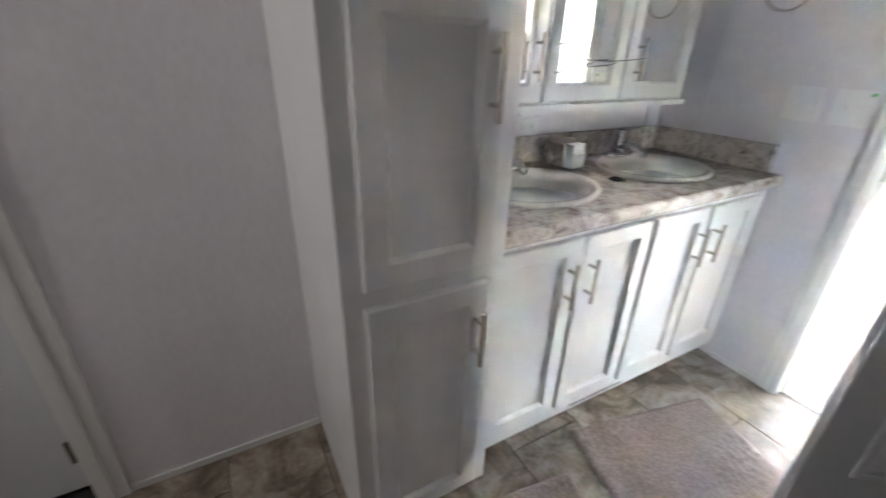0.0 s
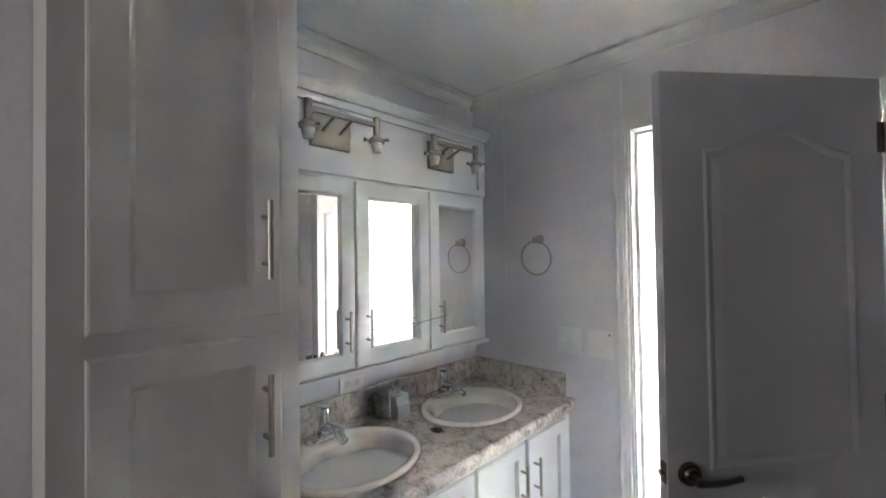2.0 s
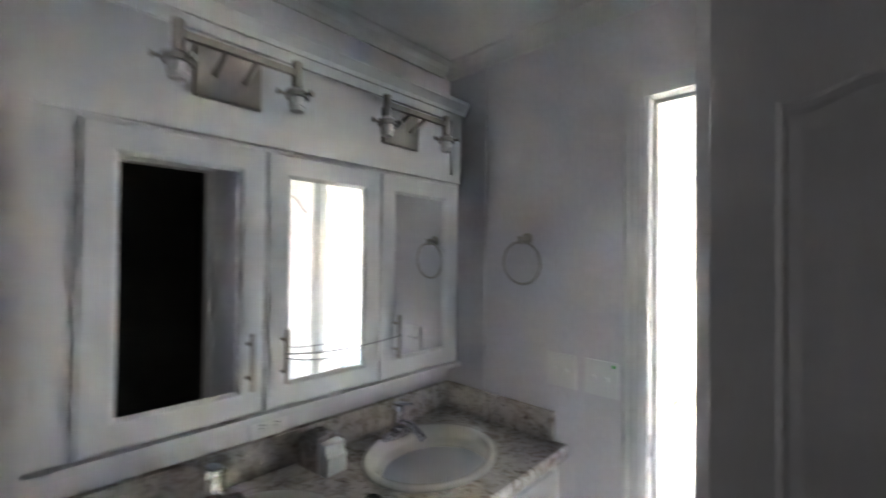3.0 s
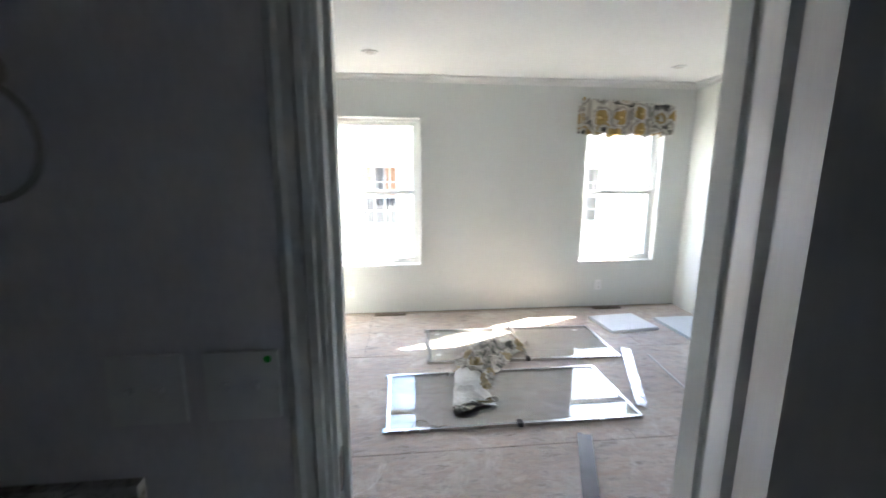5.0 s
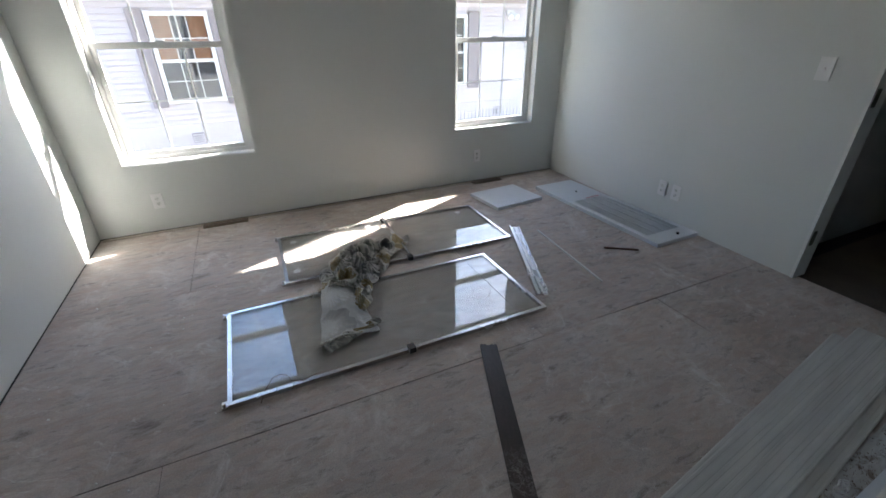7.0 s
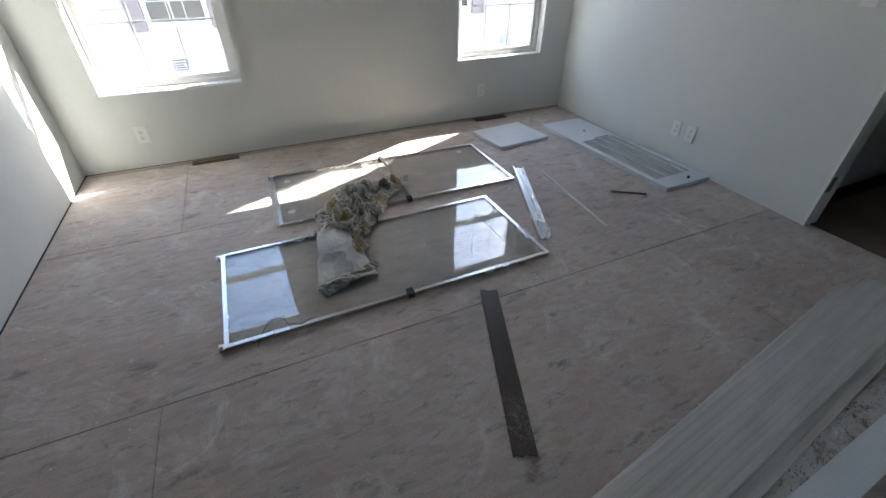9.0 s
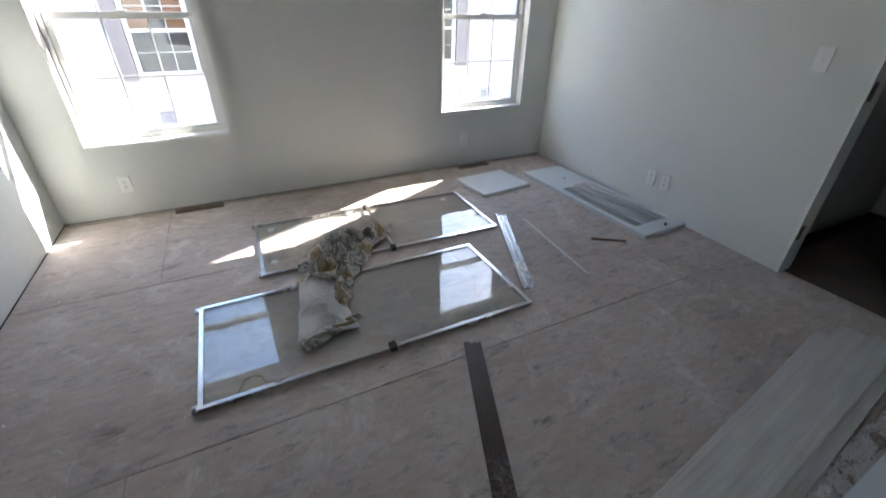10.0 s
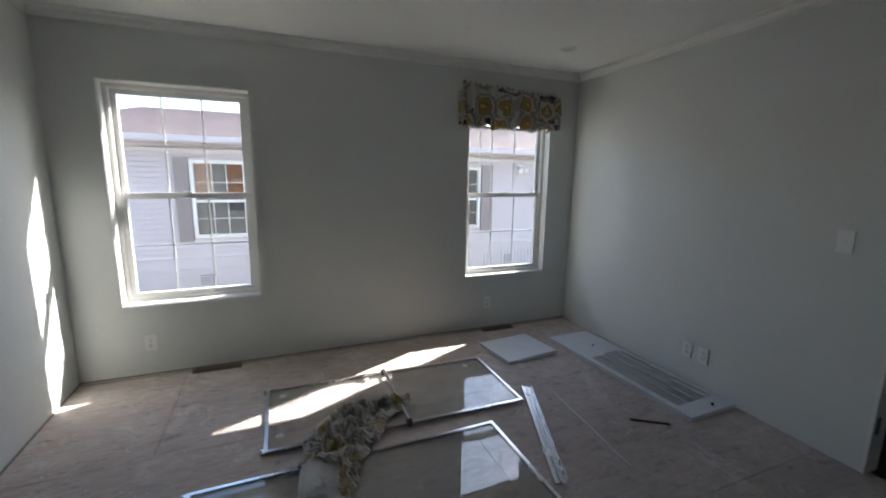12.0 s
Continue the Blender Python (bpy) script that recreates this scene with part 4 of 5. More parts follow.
MX, MY0, MY1 = 0.150, -5.055, -3.80
medicine = thing("mirror_cabinet", "white mirrored wall cabinet with three doors and light panel", "cabinet")
bm = bmesh.new()
bx(bm, XB + 0.002, MX, MY0, MY1, 1.150, 2.155)
part("body", bm, M_cab, medicine, bevel=0.002)
for k, (ya, yb, hy) in enumerate(((-4.977, -4.600, -4.640), (-4.592, -4.212, -4.548), (-4.205, -3.831, -4.152))):
    shaker_front(medicine, MX, ya, yb, 1.158, 1.858, 0.068, hy, (1.229, 1.375), True)
box_part("bottom_lip", (XB + 0.002, MX + 0.024, MY0, MY1, 1.132, 1.150), M_cab, medicine, bevel=0.003)
bm = bmesh.new()
prism(bm, [(0, 0), (0.008, 0.0), (0.014, 0.012), (0.03, 0.030), (0.036, 0.036), (0.036, 0.05), (0, 0.05)], (MX, MY0, 2.156), (MX, MY1 + 0.03, 2.156), (1, 0, 0))
bx(bm, XB + 0.003, MX, MY0, MY1 + 0.03, 2.16, 2.205)
part("cornice", bm, M_cab, medicine)
bm = bmesh.new()
bx(bm, MX, MX + 0.012, MY0, MY0 + 0.05, 1.872, 2.15)
bx(bm, MX, MX + 0.012, MY1 - 0.05, MY1, 1.872, 2.15)
bx(bm, MX, MX + 0.012, MY0 + 0.05, MY1 - 0.05, 2.12, 2.15)
bx(bm, MX, MX + 0.012, MY0 + 0.05, MY1 - 0.05, 1.872, 1.902)
part("light_panel_frame", bm, M_cab, medicine, bevel=0.003)


handle_wire = thing("handle_wire", "thin dark wire looped between two mirror door handles", "wire")
bm = bmesh.new()
wx = MX + 0.051
tube(bm, [(wx + 0.008, -4.556, 1.312), (wx + 0.009, -4.54, 1.309), (wx + 0.006, -4.45, 1.298), (wx + 0.004, -4.34, 1.295), (wx + 0.005, -4.24, 1.299), (wx + 0.009, -4.16, 1.307), (wx + 0.008, -4.145, 1.309)], 0.0016, 6)
tube(bm, [(wx + 0.008, -4.556, 1.300), (wx + 0.005, -4.50, 1.285), (wx + 0.003, -4.42, 1.276), (wx + 0.004, -4.33, 1.283), (wx + 0.006, -4.30, 1.292)], 0.0013, 6)
part("strand", bm, M_ink, handle_wire)


def vanity_light(y):
    L = thing("vanity_light", "brushed nickel two-socket wall light without shades or bulbs", "wall light", Matrix.Translation((MX + 0.0, y, 1.955)), group="lights over the mirrors")
    box_part("back_plate", (0.001, 0.02, -0.078, 0.078, 0.008, 0.130), M_nickel, L, bevel=0.006)
    for s in (-0.035, 0.035):
        bm = bmesh.new()
        cyl(bm, (0.02, s, 0.065), (0.105, s, 0.098), 0.0055, 10)
        part("arm", bm, M_nickel, L)
    box_part("cross_bar", (0.098, 0.112, -0.136, 0.136, 0.092, 0.108), M_nickel, L, bevel=0.002)
    for s in (-0.136, 0.136):
        bm = bmesh.new()
        cyl(bm, (0.105, s, 0.128), (0.105, s, 0.06), 0.013, 16)
        cyl(bm, (0.105, s, 0.06), (0.105, s, 0.048), 0.016, 18, 0.03)
        cyl(bm, (0.105, s, 0.048), (0.105, s, 0.034), 0.03, 22)
        for k in range(3):
            a = 2 * math.pi * k / 3 + 0.4
            cyl(bm, (0.105 + 0.028 * math.cos(a), s + 0.028 * math.sin(a), 0.041), (0.105 + 0.046 * math.cos(a), s + 0.046 * math.sin(a), 0.041), 0.0045, 8)
            cyl(bm, (0.105 + 0.046 * math.cos(a), s + 0.046 * math.sin(a), 0.041), (0.105 + 0.05 * math.cos(a), s + 0.05 * math.sin(a), 0.041), 0.008, 8)
        hd = part("socket_cup", bm, M_nickel, L)
        bm = bmesh.new()
        cyl(bm, (0.105, s, 0.034), (0.105, s, 0.012), 0.022, 18, 0.02)
        cyl(bm, (0.105, s, 0.012), (0.105, s, 0.0), 0.017, 18)
        part("lamp_socket", bm, M_socket, hd, "off-white ceramic bulb socket")


vanity_light(-4.695)
vanity_light(-4.122)

ringt = thing("towel_ring", "round satin nickel towel ring on the wall", "towel ring", Matrix.Translation((0.408, YS0, 1.648)))
bm = bmesh.new()
cyl(bm, (0, 0, 0), (0, -0.01, 0), 0.024, 20, 0.021)
cyl(bm, (0, -0.01, 0), (0, -0.045, -0.004), 0.010, 14)
bx(bm, -0.009, 0.009, -0.056, -0.036, -0.022, 0.008)
part("wall_post", bm, M_nickel, ringt)
bm = bmesh.new()
R = 0.081
pts = [(R * math.sin(a), -0.047 + 0.012 * (1 - math.cos(a)) * 0.5, -0.012 - R + R * math.cos(a)) for a in (2 * math.pi * k / 48 for k in range(48))]
rings = []
for k, p in enumerate(pts):
    a = 2 * math.pi * k / 48
    o = Vector((math.sin(a), 0, math.cos(a)))
    rings.append([Vector(p) + 0.0048 * (math.cos(t) * o + math.sin(t) * Vector((0, 1, 0))) for t in (2 * math.pi * j / 10 for j in range(10))])
rings.append(rings[0])
loops(bm, rings)
bmesh.ops.remove_doubles(bm, verts=bm.verts[:], dist=1e-5)
part("ring", bm, M_nickel, ringt, smooth=True)


def plate(name, m, w, h, kind, label, group=""):
    """A wall plate lying in its local xz plane and facing local -y."""
    p = thing(name, label, "outlet" if kind == "outlet" else "switch", m, group)
    box_part("cover_plate", (-w / 2, w / 2, -0.0075, -0.0005, -h / 2, h / 2), M_plate, p, bevel=0.003)
    if kind == "outlet":
        for s in (0.02, -0.02):
            bm = bmesh.new()
            cyl(bm, (0, -0.0075, s), (0, -0.0095, s), 0.0165, 20)
            soc = part("receptacle", bm, M_plastic, p)
            box_part("contact_slot", (-0.0075, -0.0055, -0.0102, -0.0094, s - 0.002, s + 0.007), M_slot, soc)
            box_part("contact_slot", (0.0055, 0.0075, -0.0102, -0.0094, s - 0.002, s + 0.006), M_slot, soc)
            bm = bmesh.new()
            cyl(bm, (0, -0.0094, s - 0.008), (0, -0.0102, s - 0.008), 0.0025, 8)
            part("earth_hole", bm, M_slot, soc)
    if kind == "outlet_wide":
        bm = bmesh.new()
        bx(bm, -0.036, 0.036, -0.0095, -0.0075, -0.017, 0.017)
        soc = part("receptacle", bm, M_plastic, p, bevel=0.001)
        for s in (-0.022, 0.022):
            box_part("contact_slot", (s - 0.007, s + 0.001, -0.0105, -0.0095, 0.004, 0.006), M_slot, soc)
            box_part("contact_slot", (s - 0.007, s + 0.001, -0.0105, -0.0095, -0.007, -0.005), M_slot, soc)
            box_part("earth_hole", (s + 0.006, s + 0.009, -0.0105, -0.0095, -0.002, 0.002), M_slot, soc)
    if kind.startswith("switch"):
        n = int(kind[-1])
        for k in range(n):
            x = (k - (n - 1) / 2) * 0.046
            bm = bmesh.new()
            bx(bm, x - 0.005, x + 0.005, -0.009, -0.0075, -0.012, 0.012)
            v = bx(bm, x - 0.004, x + 0.004, -0.021, -0.009, -0.001, 0.008)
            part("toggle", bm, M_plate, p, bevel=0.001)
    return p


plate("switch_plate", pose(0.557, YS0, 1.170), 0.114, 0.118, "switch2", "white two-gang toggle switch plate", "switches by the bathroom door")
sp = plate("switch_plate", pose(0.704, YS0, 1.170), 0.114, 0.118, "switch2", "white two-gang toggle switch plate with a green dot", "switches by the bathroom door")
bm = bmesh.new(); cyl(bm, (0.042, -0.0075, 0.046), (0.042, -0.0085, 0.046), 0.006, 14); part("green_dot", bm, M_led, sp, "small green dot sticker")
plate("outlet", pose(XB, -4.503, 1.048, 0, 0, 90), 0.118, 0.072, "outlet_wide", "white duplex outlet above the backsplash")


def rug(corner_far, along, across, name_label):
    r = thing("bath_rug", name_label, "rug", group="rugs on the bathroom floor")
    c, a, b = Vector((*corner_far, 0.004)), Vector((*along, 0)), Vector((*across, 0))
    bm = bmesh.new()
    n, m = 90, 80
    grid = []
    for i in range(n + 1):
        row = []
        for j in range(m + 1):
            s, t = i / n, j / m
            e = min(s, 1 - s, (t) * b.length / a.length, (1 - t) * b.length / a.length) * a.length
            hgt = 0.016 * min(1, (max(e, 0) / 0.02) ** 0.5)
            p = c + s * a + t * b
            p.z += hgt + (0.0035 * noise.noise(p * 70) + 0.002 * noise.noise(p * 8)) * min(1, e / 0.02)
            p.x += 0.004 * noise.noise(Vector((p.x * 20, p.y * 20, 1)))
            row.append(bm.verts.new(p))
        grid.append(row)
    for i in range(n):
        for j in range(m):
            bm.faces.new((grid[i][j], grid[i + 1][j], grid[i + 1][j + 1], grid[i][j + 1]))
    part("chenille_mat", bm, M_rug, r, smooth=True)


rug((0.712, -4.0), (-0.135, -0.625), (0.58, -0.135), "taupe chenille bath rug lying askew before the vanity")
rug((0.712, -4.75), (-0.09, -0.61), (0.56, -0.11), "taupe chenille bath rug lying before the linen cabinet")

# door of the side room in the recess
d2 = thing("door_2", "white panel door with a dark lever in a beaded frame", "door", Matrix.Translation((XR, -6.13, 0)), kind="structure")
bm = bmesh.new()
bx(bm, 0, 0.014, 0.005, 0.07, 0, 2.11); bx(bm, 0.014, 0.02, 0.012, 0.03, 0, 2.11); bx(bm, 0, 0.014, -0.83, -0.765, 0, 2.11); bx(bm, 0, 0.014, -0.765, 0.005, 2.045, 2.11)
part("casing", bm, M_trim, d2, bevel=0.003)
bm = bmesh.new()
bx(bm, -0.1, 0.004, -0.018, 0.004, 0, 2.045); bx(bm, -0.1, 0.004, -0.764, -0.745, 0, 2.045)
part("jamb", bm, M_trim, d2)
lf = box_part("leaf", (-0.100, -0.065, -0.742, -0.027, 0.02, 2.04), M_door, d2, bevel=0.002)
for z in (0.13, 1.02, 1.82):
    bm = bmesh.new()
    cyl(bm, (-0.058, -0.022, z), (-0.058, -0.022, z + 0.09), 0.0075, 12)
    bx(bm, -0.064, -0.062, -0.06, -0.027, z, z + 0.09)
    part("hinge", bm, M_bronze, d2, "dark nickel butt hinge")
bm = bmesh.new()
cyl(bm, (-0.065, -0.68, 0.97), (-0.051, -0.68, 0.97), 0.03, 24)
cyl(bm, (-0.051, -0.68, 0.97), (-0.01, -0.68, 0.97), 0.010, 12)
cyl(bm, (-0.013, -0.69, 0.97), (-0.013, -0.56, 0.968), 0.009, 12, 0.006)
part("door_lever", bm, M_bronze, d2, "dark satin nickel lever")

# base mouldings in the bath
for nm, b in (("trim_base_north", (0.57, DX0 - 0.076, YS0 - 0.008, YS0 - 0.0005, 0.004, 0.03)), ("trim_base_recess", (XR + 0.0005, XR + 0.009, -6.06, LY0 - 0.002, 0.004, 0.03)), ("trim_base_east", (XE - 0.008, XE - 0.0005, CY1 + 0.06, YS0 - 0.016, 0.004, 0.03))):
    structure(nm, [b], M_trim, "low white base moulding", "moulding")
fr2 = thing("closet_door_frame", "white painted closet door frame", "door frame", kind="structure")
box_part("casing", (XE - 0.014, XE, CY1 - 0.006, CY1 + 0.056, 0, 2.115), M_trim, fr2, bevel=0.004)
box_part("casing", (XE - 0.014, XE, CY0 - 0.056, CY0 + 0.006, 0, 2.115), M_trim, fr2, bevel=0.004)
box_part("head_casing", (XE - 0.014, XE, CY0 + 0.006, CY1 - 0.006, 2.055, 2.115), M_trim, fr2, bevel=0.004)
box_part("jamb", (XE - 0.002, XE + 0.102, CY1 - 0.016, CY1 + 0.0005, 0, 2.06), M_trim, fr2)
box_part("jamb", (XE - 0.002, XE + 0.102, CY0 - 0.0005, CY0 + 0.016, 0, 2.06), M_trim, fr2)

# ---------- bedroom ----------
def can_light(x, y):
    c = thing("recessed_ceiling_light", "small white recessed ceiling light", "ceiling light", Matrix.Translation((x, y, H)), group="recessed ceiling lights")
    bm = bmesh.new()
    rings = []
    for r, z in ((0.062, 0.0), (0.062, -0.006), (0.054, -0.011), (0.045, -0.009), (0.042, 0.0)):
        rings.append([Vector((r * math.cos(a), r * math.sin(a), z)) for a in (2 * math.pi * k / 32 for k in range(32))])
    loops(bm, rings)
    part("trim_ring", bm, M_plastic, c, smooth=True)
    bm = bmesh.new()
    loops(bm, [[Vector((r * math.cos(a), r * math.sin(a), z)) for a in (2 * math.pi * k / 24 for k in range(24))] for r, z in ((0.043, -0.001), (0.036, -0.008), (0.02, -0.012))], False, True)
    part("lens", bm, M_socket, c, smooth=True)


can_light(0.752, -0.805)
can_light(3.47, -0.64)

plate("outlet", pose(0.437, 0, 0.243), 0.072, 0.116, "outlet", "white duplex outlet low on the wall", "bedroom outlets")
plate("outlet", pose(3.19, 0, 0.258), 0.072, 0.116, "outlet", "white duplex outlet low on the wall", "bedroom outlets")
for y in (-1.47, -1.597):
    plate("outlet", EW @ pose(0, y, 0.245, 0, 0, -90), 0.072, 0.116, "outlet", "white duplex outlet low on the wall", "bedroom outlets")
plate("switch_plate", EW @ pose(0, -2.27, 1.165, 0, 0, -90), 0.072, 0.116, "switch1", "white single toggle switch plate")


def floor_vent(x0, x1):
    v = thing("floor_register", "brown steel floor register along the wall", "floor vent", Matrix.Translation((x0, -0.105, 0.001)), group="floor registers under the windows")
    L = x1 - x0
    bm = bmesh.new()
    for b in ((0, L, 0, 0.015, 0, 0.007), (0, L, 0.060, 0.075, 0, 0.007), (0, 0.018, 0.015, 0.06, 0, 0.007), (L - 0.018, L, 0.015, 0.06, 0, 0.007), (0.018, L - 0.018, 0.035, 0.04, 0, 0.006)):
        bx(bm, *b)
    part("grille_frame", bm, M_vent, v, bevel=0.0015)
    box_part("duct_shadow", (0.018, L - 0.018, 0.015, 0.06, 0.0, 0.001), M_slot, v)
    n = 18
    for k in range(n):
        x = 0.024 + (L - 0.05) * k / (n - 1)
        box_part("slat", (x, x + 0.005, 0.015, 0.06, 0.001, 0.005), M_vent, v)


floor_vent(0.69, 1.02)
floor_vent(3.115, 3.44)

# hall doorway trim
fr3 = thing("hall_door_frame", "white painted hall door frame", "door frame", EW.copy(), kind="structure")
box_part("jamb", (-0.004, 0.114, DY1 - 0.018, DY1 + 0.0005, 0, 2.06), M_trim, fr3, bevel=0.002)
box_part("jamb", (-0.004, 0.114, DY0 - 0.0005, DY0 + 0.018, 0, 2.06), M_trim, fr3, bevel=0.002)
box_part("head_jamb", (-0.004, 0.114, DY0 + 0.018, DY1 - 0.018, 2.042, 2.0605), M_trim, fr3)
for z in (0.22, 1.0, 1.80):
    box_part("hinge", (0.012, 0.044, DY1 - 0.022, DY1 - 0.018, z, z + 0.09), M_bronze, fr3, "dark hinge leaf")


def shower_door(m, W, D, bar, label):
    """A framed glass shower door lying on the floor; local x along its length."""
    s = thing("shower_door", label, "shower door", m, group="loose shower doors on the floor")
    f, t = 0.019, 0.022
    bm = bmesh.new()
    bx(bm, 0, W, 0, f, 0, t); bx(bm, 0, W, D - f, D, 0, t)
    part("long_rail", bm, M_alum, s, bevel=0.003)
    bm = bmesh.new()
    bx(bm, 0, f, f, D - f, 0, t)
    part("end_rail", bm, M_alum, s, bevel=0.003)
    bm = bmesh.new()
    bx(bm, W - f, W, f, D - f, 0, t)
    part("end_rail", bm, M_alum, s, bevel=0.003)
    bm = bmesh.new()
    bx(bm, f - 0.004, W - f + 0.004, f - 0.004, D - f + 0.004, 0.010, 0.016)
    part("glass", bm, M_showerglass, s, "clear dusty glass").visible_shadow = False
    for yy in (0.0, D - 0.035):
        bm = bmesh.new()
        bx(bm, -0.022, 0.0, yy, yy + 0.035, 0.002, 0.016)
        cyl(bm, (-0.012, yy + 0.008, 0.016), (-0.012, yy + 0.008, 0.034), 0.007, 12)
        part("roller_bracket", bm, M_alum, s, bevel=0.0015)
    xm = W * 0.505
    for yy in (-0.008, D - 0.024):
        box_part("bumper", (xm - 0.016, xm + 0.016, yy - 0.004, yy + 0.036, 0.004, t + 0.010), M_black, s, "black plastic guide", 0.002)
    if bar:
        bm = bmesh.new()
        cyl(bm, (xm, 0.01, t + 0.012), (xm, D - 0.01, t + 0.012), 0.010, 14)
        part("towel_bar", bm, M_alum, s, "aluminium towel bar")


shower_door(pose(0.868, -2.142, 0.002, 0, 0, 0.1), 1.588, 0.692, False, "aluminium-framed glass shower door lying flat on the floor")
shower_door(pose(1.188, -1.272, 0.002, 0, 0, -1.3), 1.580, 0.690, True, "aluminium-framed glass shower door with towel bar lying flat")

pw = thing("access_panel", "square white enamelled metal panel lying on the floor", "panel", pose(2.962, -0.802, 0.0, 0, 0, 5.5))
bm = bmesh.new()
bx(bm, 0, 0.50, 0, 0.42, 0.002, 0.030)
part("sheet", bm, M_panelwhite, pw, bevel=0.006, seg=2)

lp = thing("louvered_panel", "long white louvered furnace door lying flat on the floor", "panel", pose(3.606, -1.877, 0.0, 0, 0, 1.2))
PWID, PLEN = 0.425, 1.385
bm = bmesh.new()
m0, m1, l0, l1 = 0.045, PWID - 0.045, 0.13, 0.90
bx(bm, 0, m0, 0, PLEN, 0.003, 0.032); bx(bm, m1, PWID, 0, PLEN, 0.003, 0.032)
bx(bm, m0, m1, 0, l0, 0.003, 0.032); bx(bm, m0, m1, l1, PLEN, 0.003, 0.032)
body = part("sheet", bm, M_panelwhite, lp, bevel=0.002)
box_part("filter_backing", (m0, m1, l0, l1, 0.004, 0.014), M_vinyl, lp, "grey mesh behind the louvers")
for k in range(38):
    y = l0 + 0.008 + (l1 - l0 - 0.016) * k / 37
    bm = bmesh.new()
    loops(bm, [[Vector((x, y - 0.007, 0.016)), Vector((x, y - 0.006, 0.0175)), Vector((x, y + 0.006, 0.0285)), Vector((x, y + 0.007, 0.027))] for x in (m0, m1)], True, True)
    part("louver", bm, M_panelwhite, lp)
for x in (m0 + 0.09, m0 + 0.18, m0 + 0.275):
    box_part("louver_rib", (x, x + 0.012, l0, l1, 0.0285, 0.0315), M_panelwhite, lp)
bm = bmesh.new()
cyl(bm, (PWID * 0.62, 0.05, 0.032), (PWID * 0.62, 0.05, 0.046), 0.009, 12)
part("catch", bm, M_slot, lp, "black spring catch")
box_part("sticker", (PWID * 0.48, PWID * 0.82, 0.915, 0.926, 0.0321, 0.0325), M_inkred, lp, "thin red label strip")
bm = bmesh.new()
cyl(bm, (PWID * 0.55, PLEN - 0.30, 0.032), (PWID * 0.55, PLEN - 0.30, 0.04), 0.008, 12)
part("catch", bm, M_slot, lp, "black spring catch")


def laid(name, label, category, p0, p1, w, t, material, section=None, z=0.002):
    """A long strip lying from p0 to p1."""
    p0, p1 = Vector((*p0, 0)), Vector((*p1, 0))
    d = p1 - p0
    o = thing(name, label, category, pose(p0.x, p0.y, z, 0, 0, math.degrees(math.atan2(d.y, d.x))))
    bm = bmesh.new()
    L = d.length
    sec = section or [(-w / 2, 0), (w / 2, 0), (w / 2, t), (-w / 2, t)]
    loops(bm, [[Vector((x, y, z)) for y, z in sec] for x in (0, L)], True, True)
    part("strip", bm, material, o, bevel=0.0015)
    return o


laid("aluminium_track", "long pale aluminium shower door track lying on the floor", "track", (2.52, -2.012), (2.885, -1.165), 0.072, 0.03, M_alum,
     [(-0.036, 0), (0.036, 0), (0.036, 0.03), (0.03, 0.03), (0.03, 0.012), (0.004, 0.012), (0.004, 0.024), (-0.004, 0.024), (-0.004, 0.012), (-0.03, 0.012), (-0.03, 0.03), (-0.036, 0.03)])
laid("thin_rod", "thin white rod lying on the floor", "rod", (2.937, -2.05), (3.028, -1.274), 0.012, 0.008, M_trim)
laid("wood_stick", "short brown stick lying on the floor", "stick", (3.272, -1.718), (3.46, -1.845), 0.012, 0.009, M_stick)
strip = thing("dark_strip", "dark brown vinyl strip with ragged scuffed ends on the floor", "strip", pose(1.733, -3.004, 0.002, 0, 0, math.degrees(math.atan2(0.757, 0.291))))
bm = bmesh.new()
rng = random.Random(21)
edge = [(-0.002 + 0.010 * rng.random(), 0.041 - 0.0082 * k) for k in range(11)] + [(0.797 + 0.014 * rng.random(), -0.041 + 0.0082 * k) for k in range(11)]
loops(bm, [[Vector((x, y, z)) for x, y in edge[::-1]] for z in (0.0, 0.005)], True, True)
part("strip_body", bm, M_strip, strip)

# stack of fluted trim boards, fanned out along the south side
bw = 0.108
sec = [(-bw / 2, 0), (bw / 2, 0), (bw / 2, 0.012), (bw / 2 - 0.004, 0.015)]
for g in (0.043, 0.030, 0.004, -0.012, -0.040):
    sec += [(g + 0.0016, 0.0155), (g, 0.0144), (g - 0.0016, 0.0155)]
sec += [(-bw / 2 + 0.004, 0.015), (-bw / 2, 0.012)]
for x1, y1, a, z, L in ((3.612, -2.974, 8.7, 0.0, 1.80), (3.746, -3.011, 7.1, 0.016, 1.94), (3.80, -3.111, 6.9, 0.016, 1.98), (3.70, -3.166, 7.2, 0.0, 1.86)):
    b = thing("trim_board", "long dusty white fluted trim board in a fanned stack", "board", pose(x1, y1, z + 0.002, 0, 0, 180 + a), group="stacked trim boards")
    bm = bmesh.new()
    loops(bm, [[Vector((x, y, zz)) for y, zz in sec] for x in (0, L)], True, True)
    part("plank", bm, M_boards, b)
db = thing("dirty_board", "pale flat board stained with brown dirt beside the stack", "board", pose(2.28, -3.452, 0.002, 0, 0, 4.6))
box_part("plank", (0, 1.25, 0, 0.078, 0, 0.010), M_dirty, db, bevel=0.002)
scrap = thing("paper_scrap", "crumpled white paper scrap on the dirty board", "paper", pose(2.72, -3.372, 0.0125))
bm = bmesh.new()
rings = []
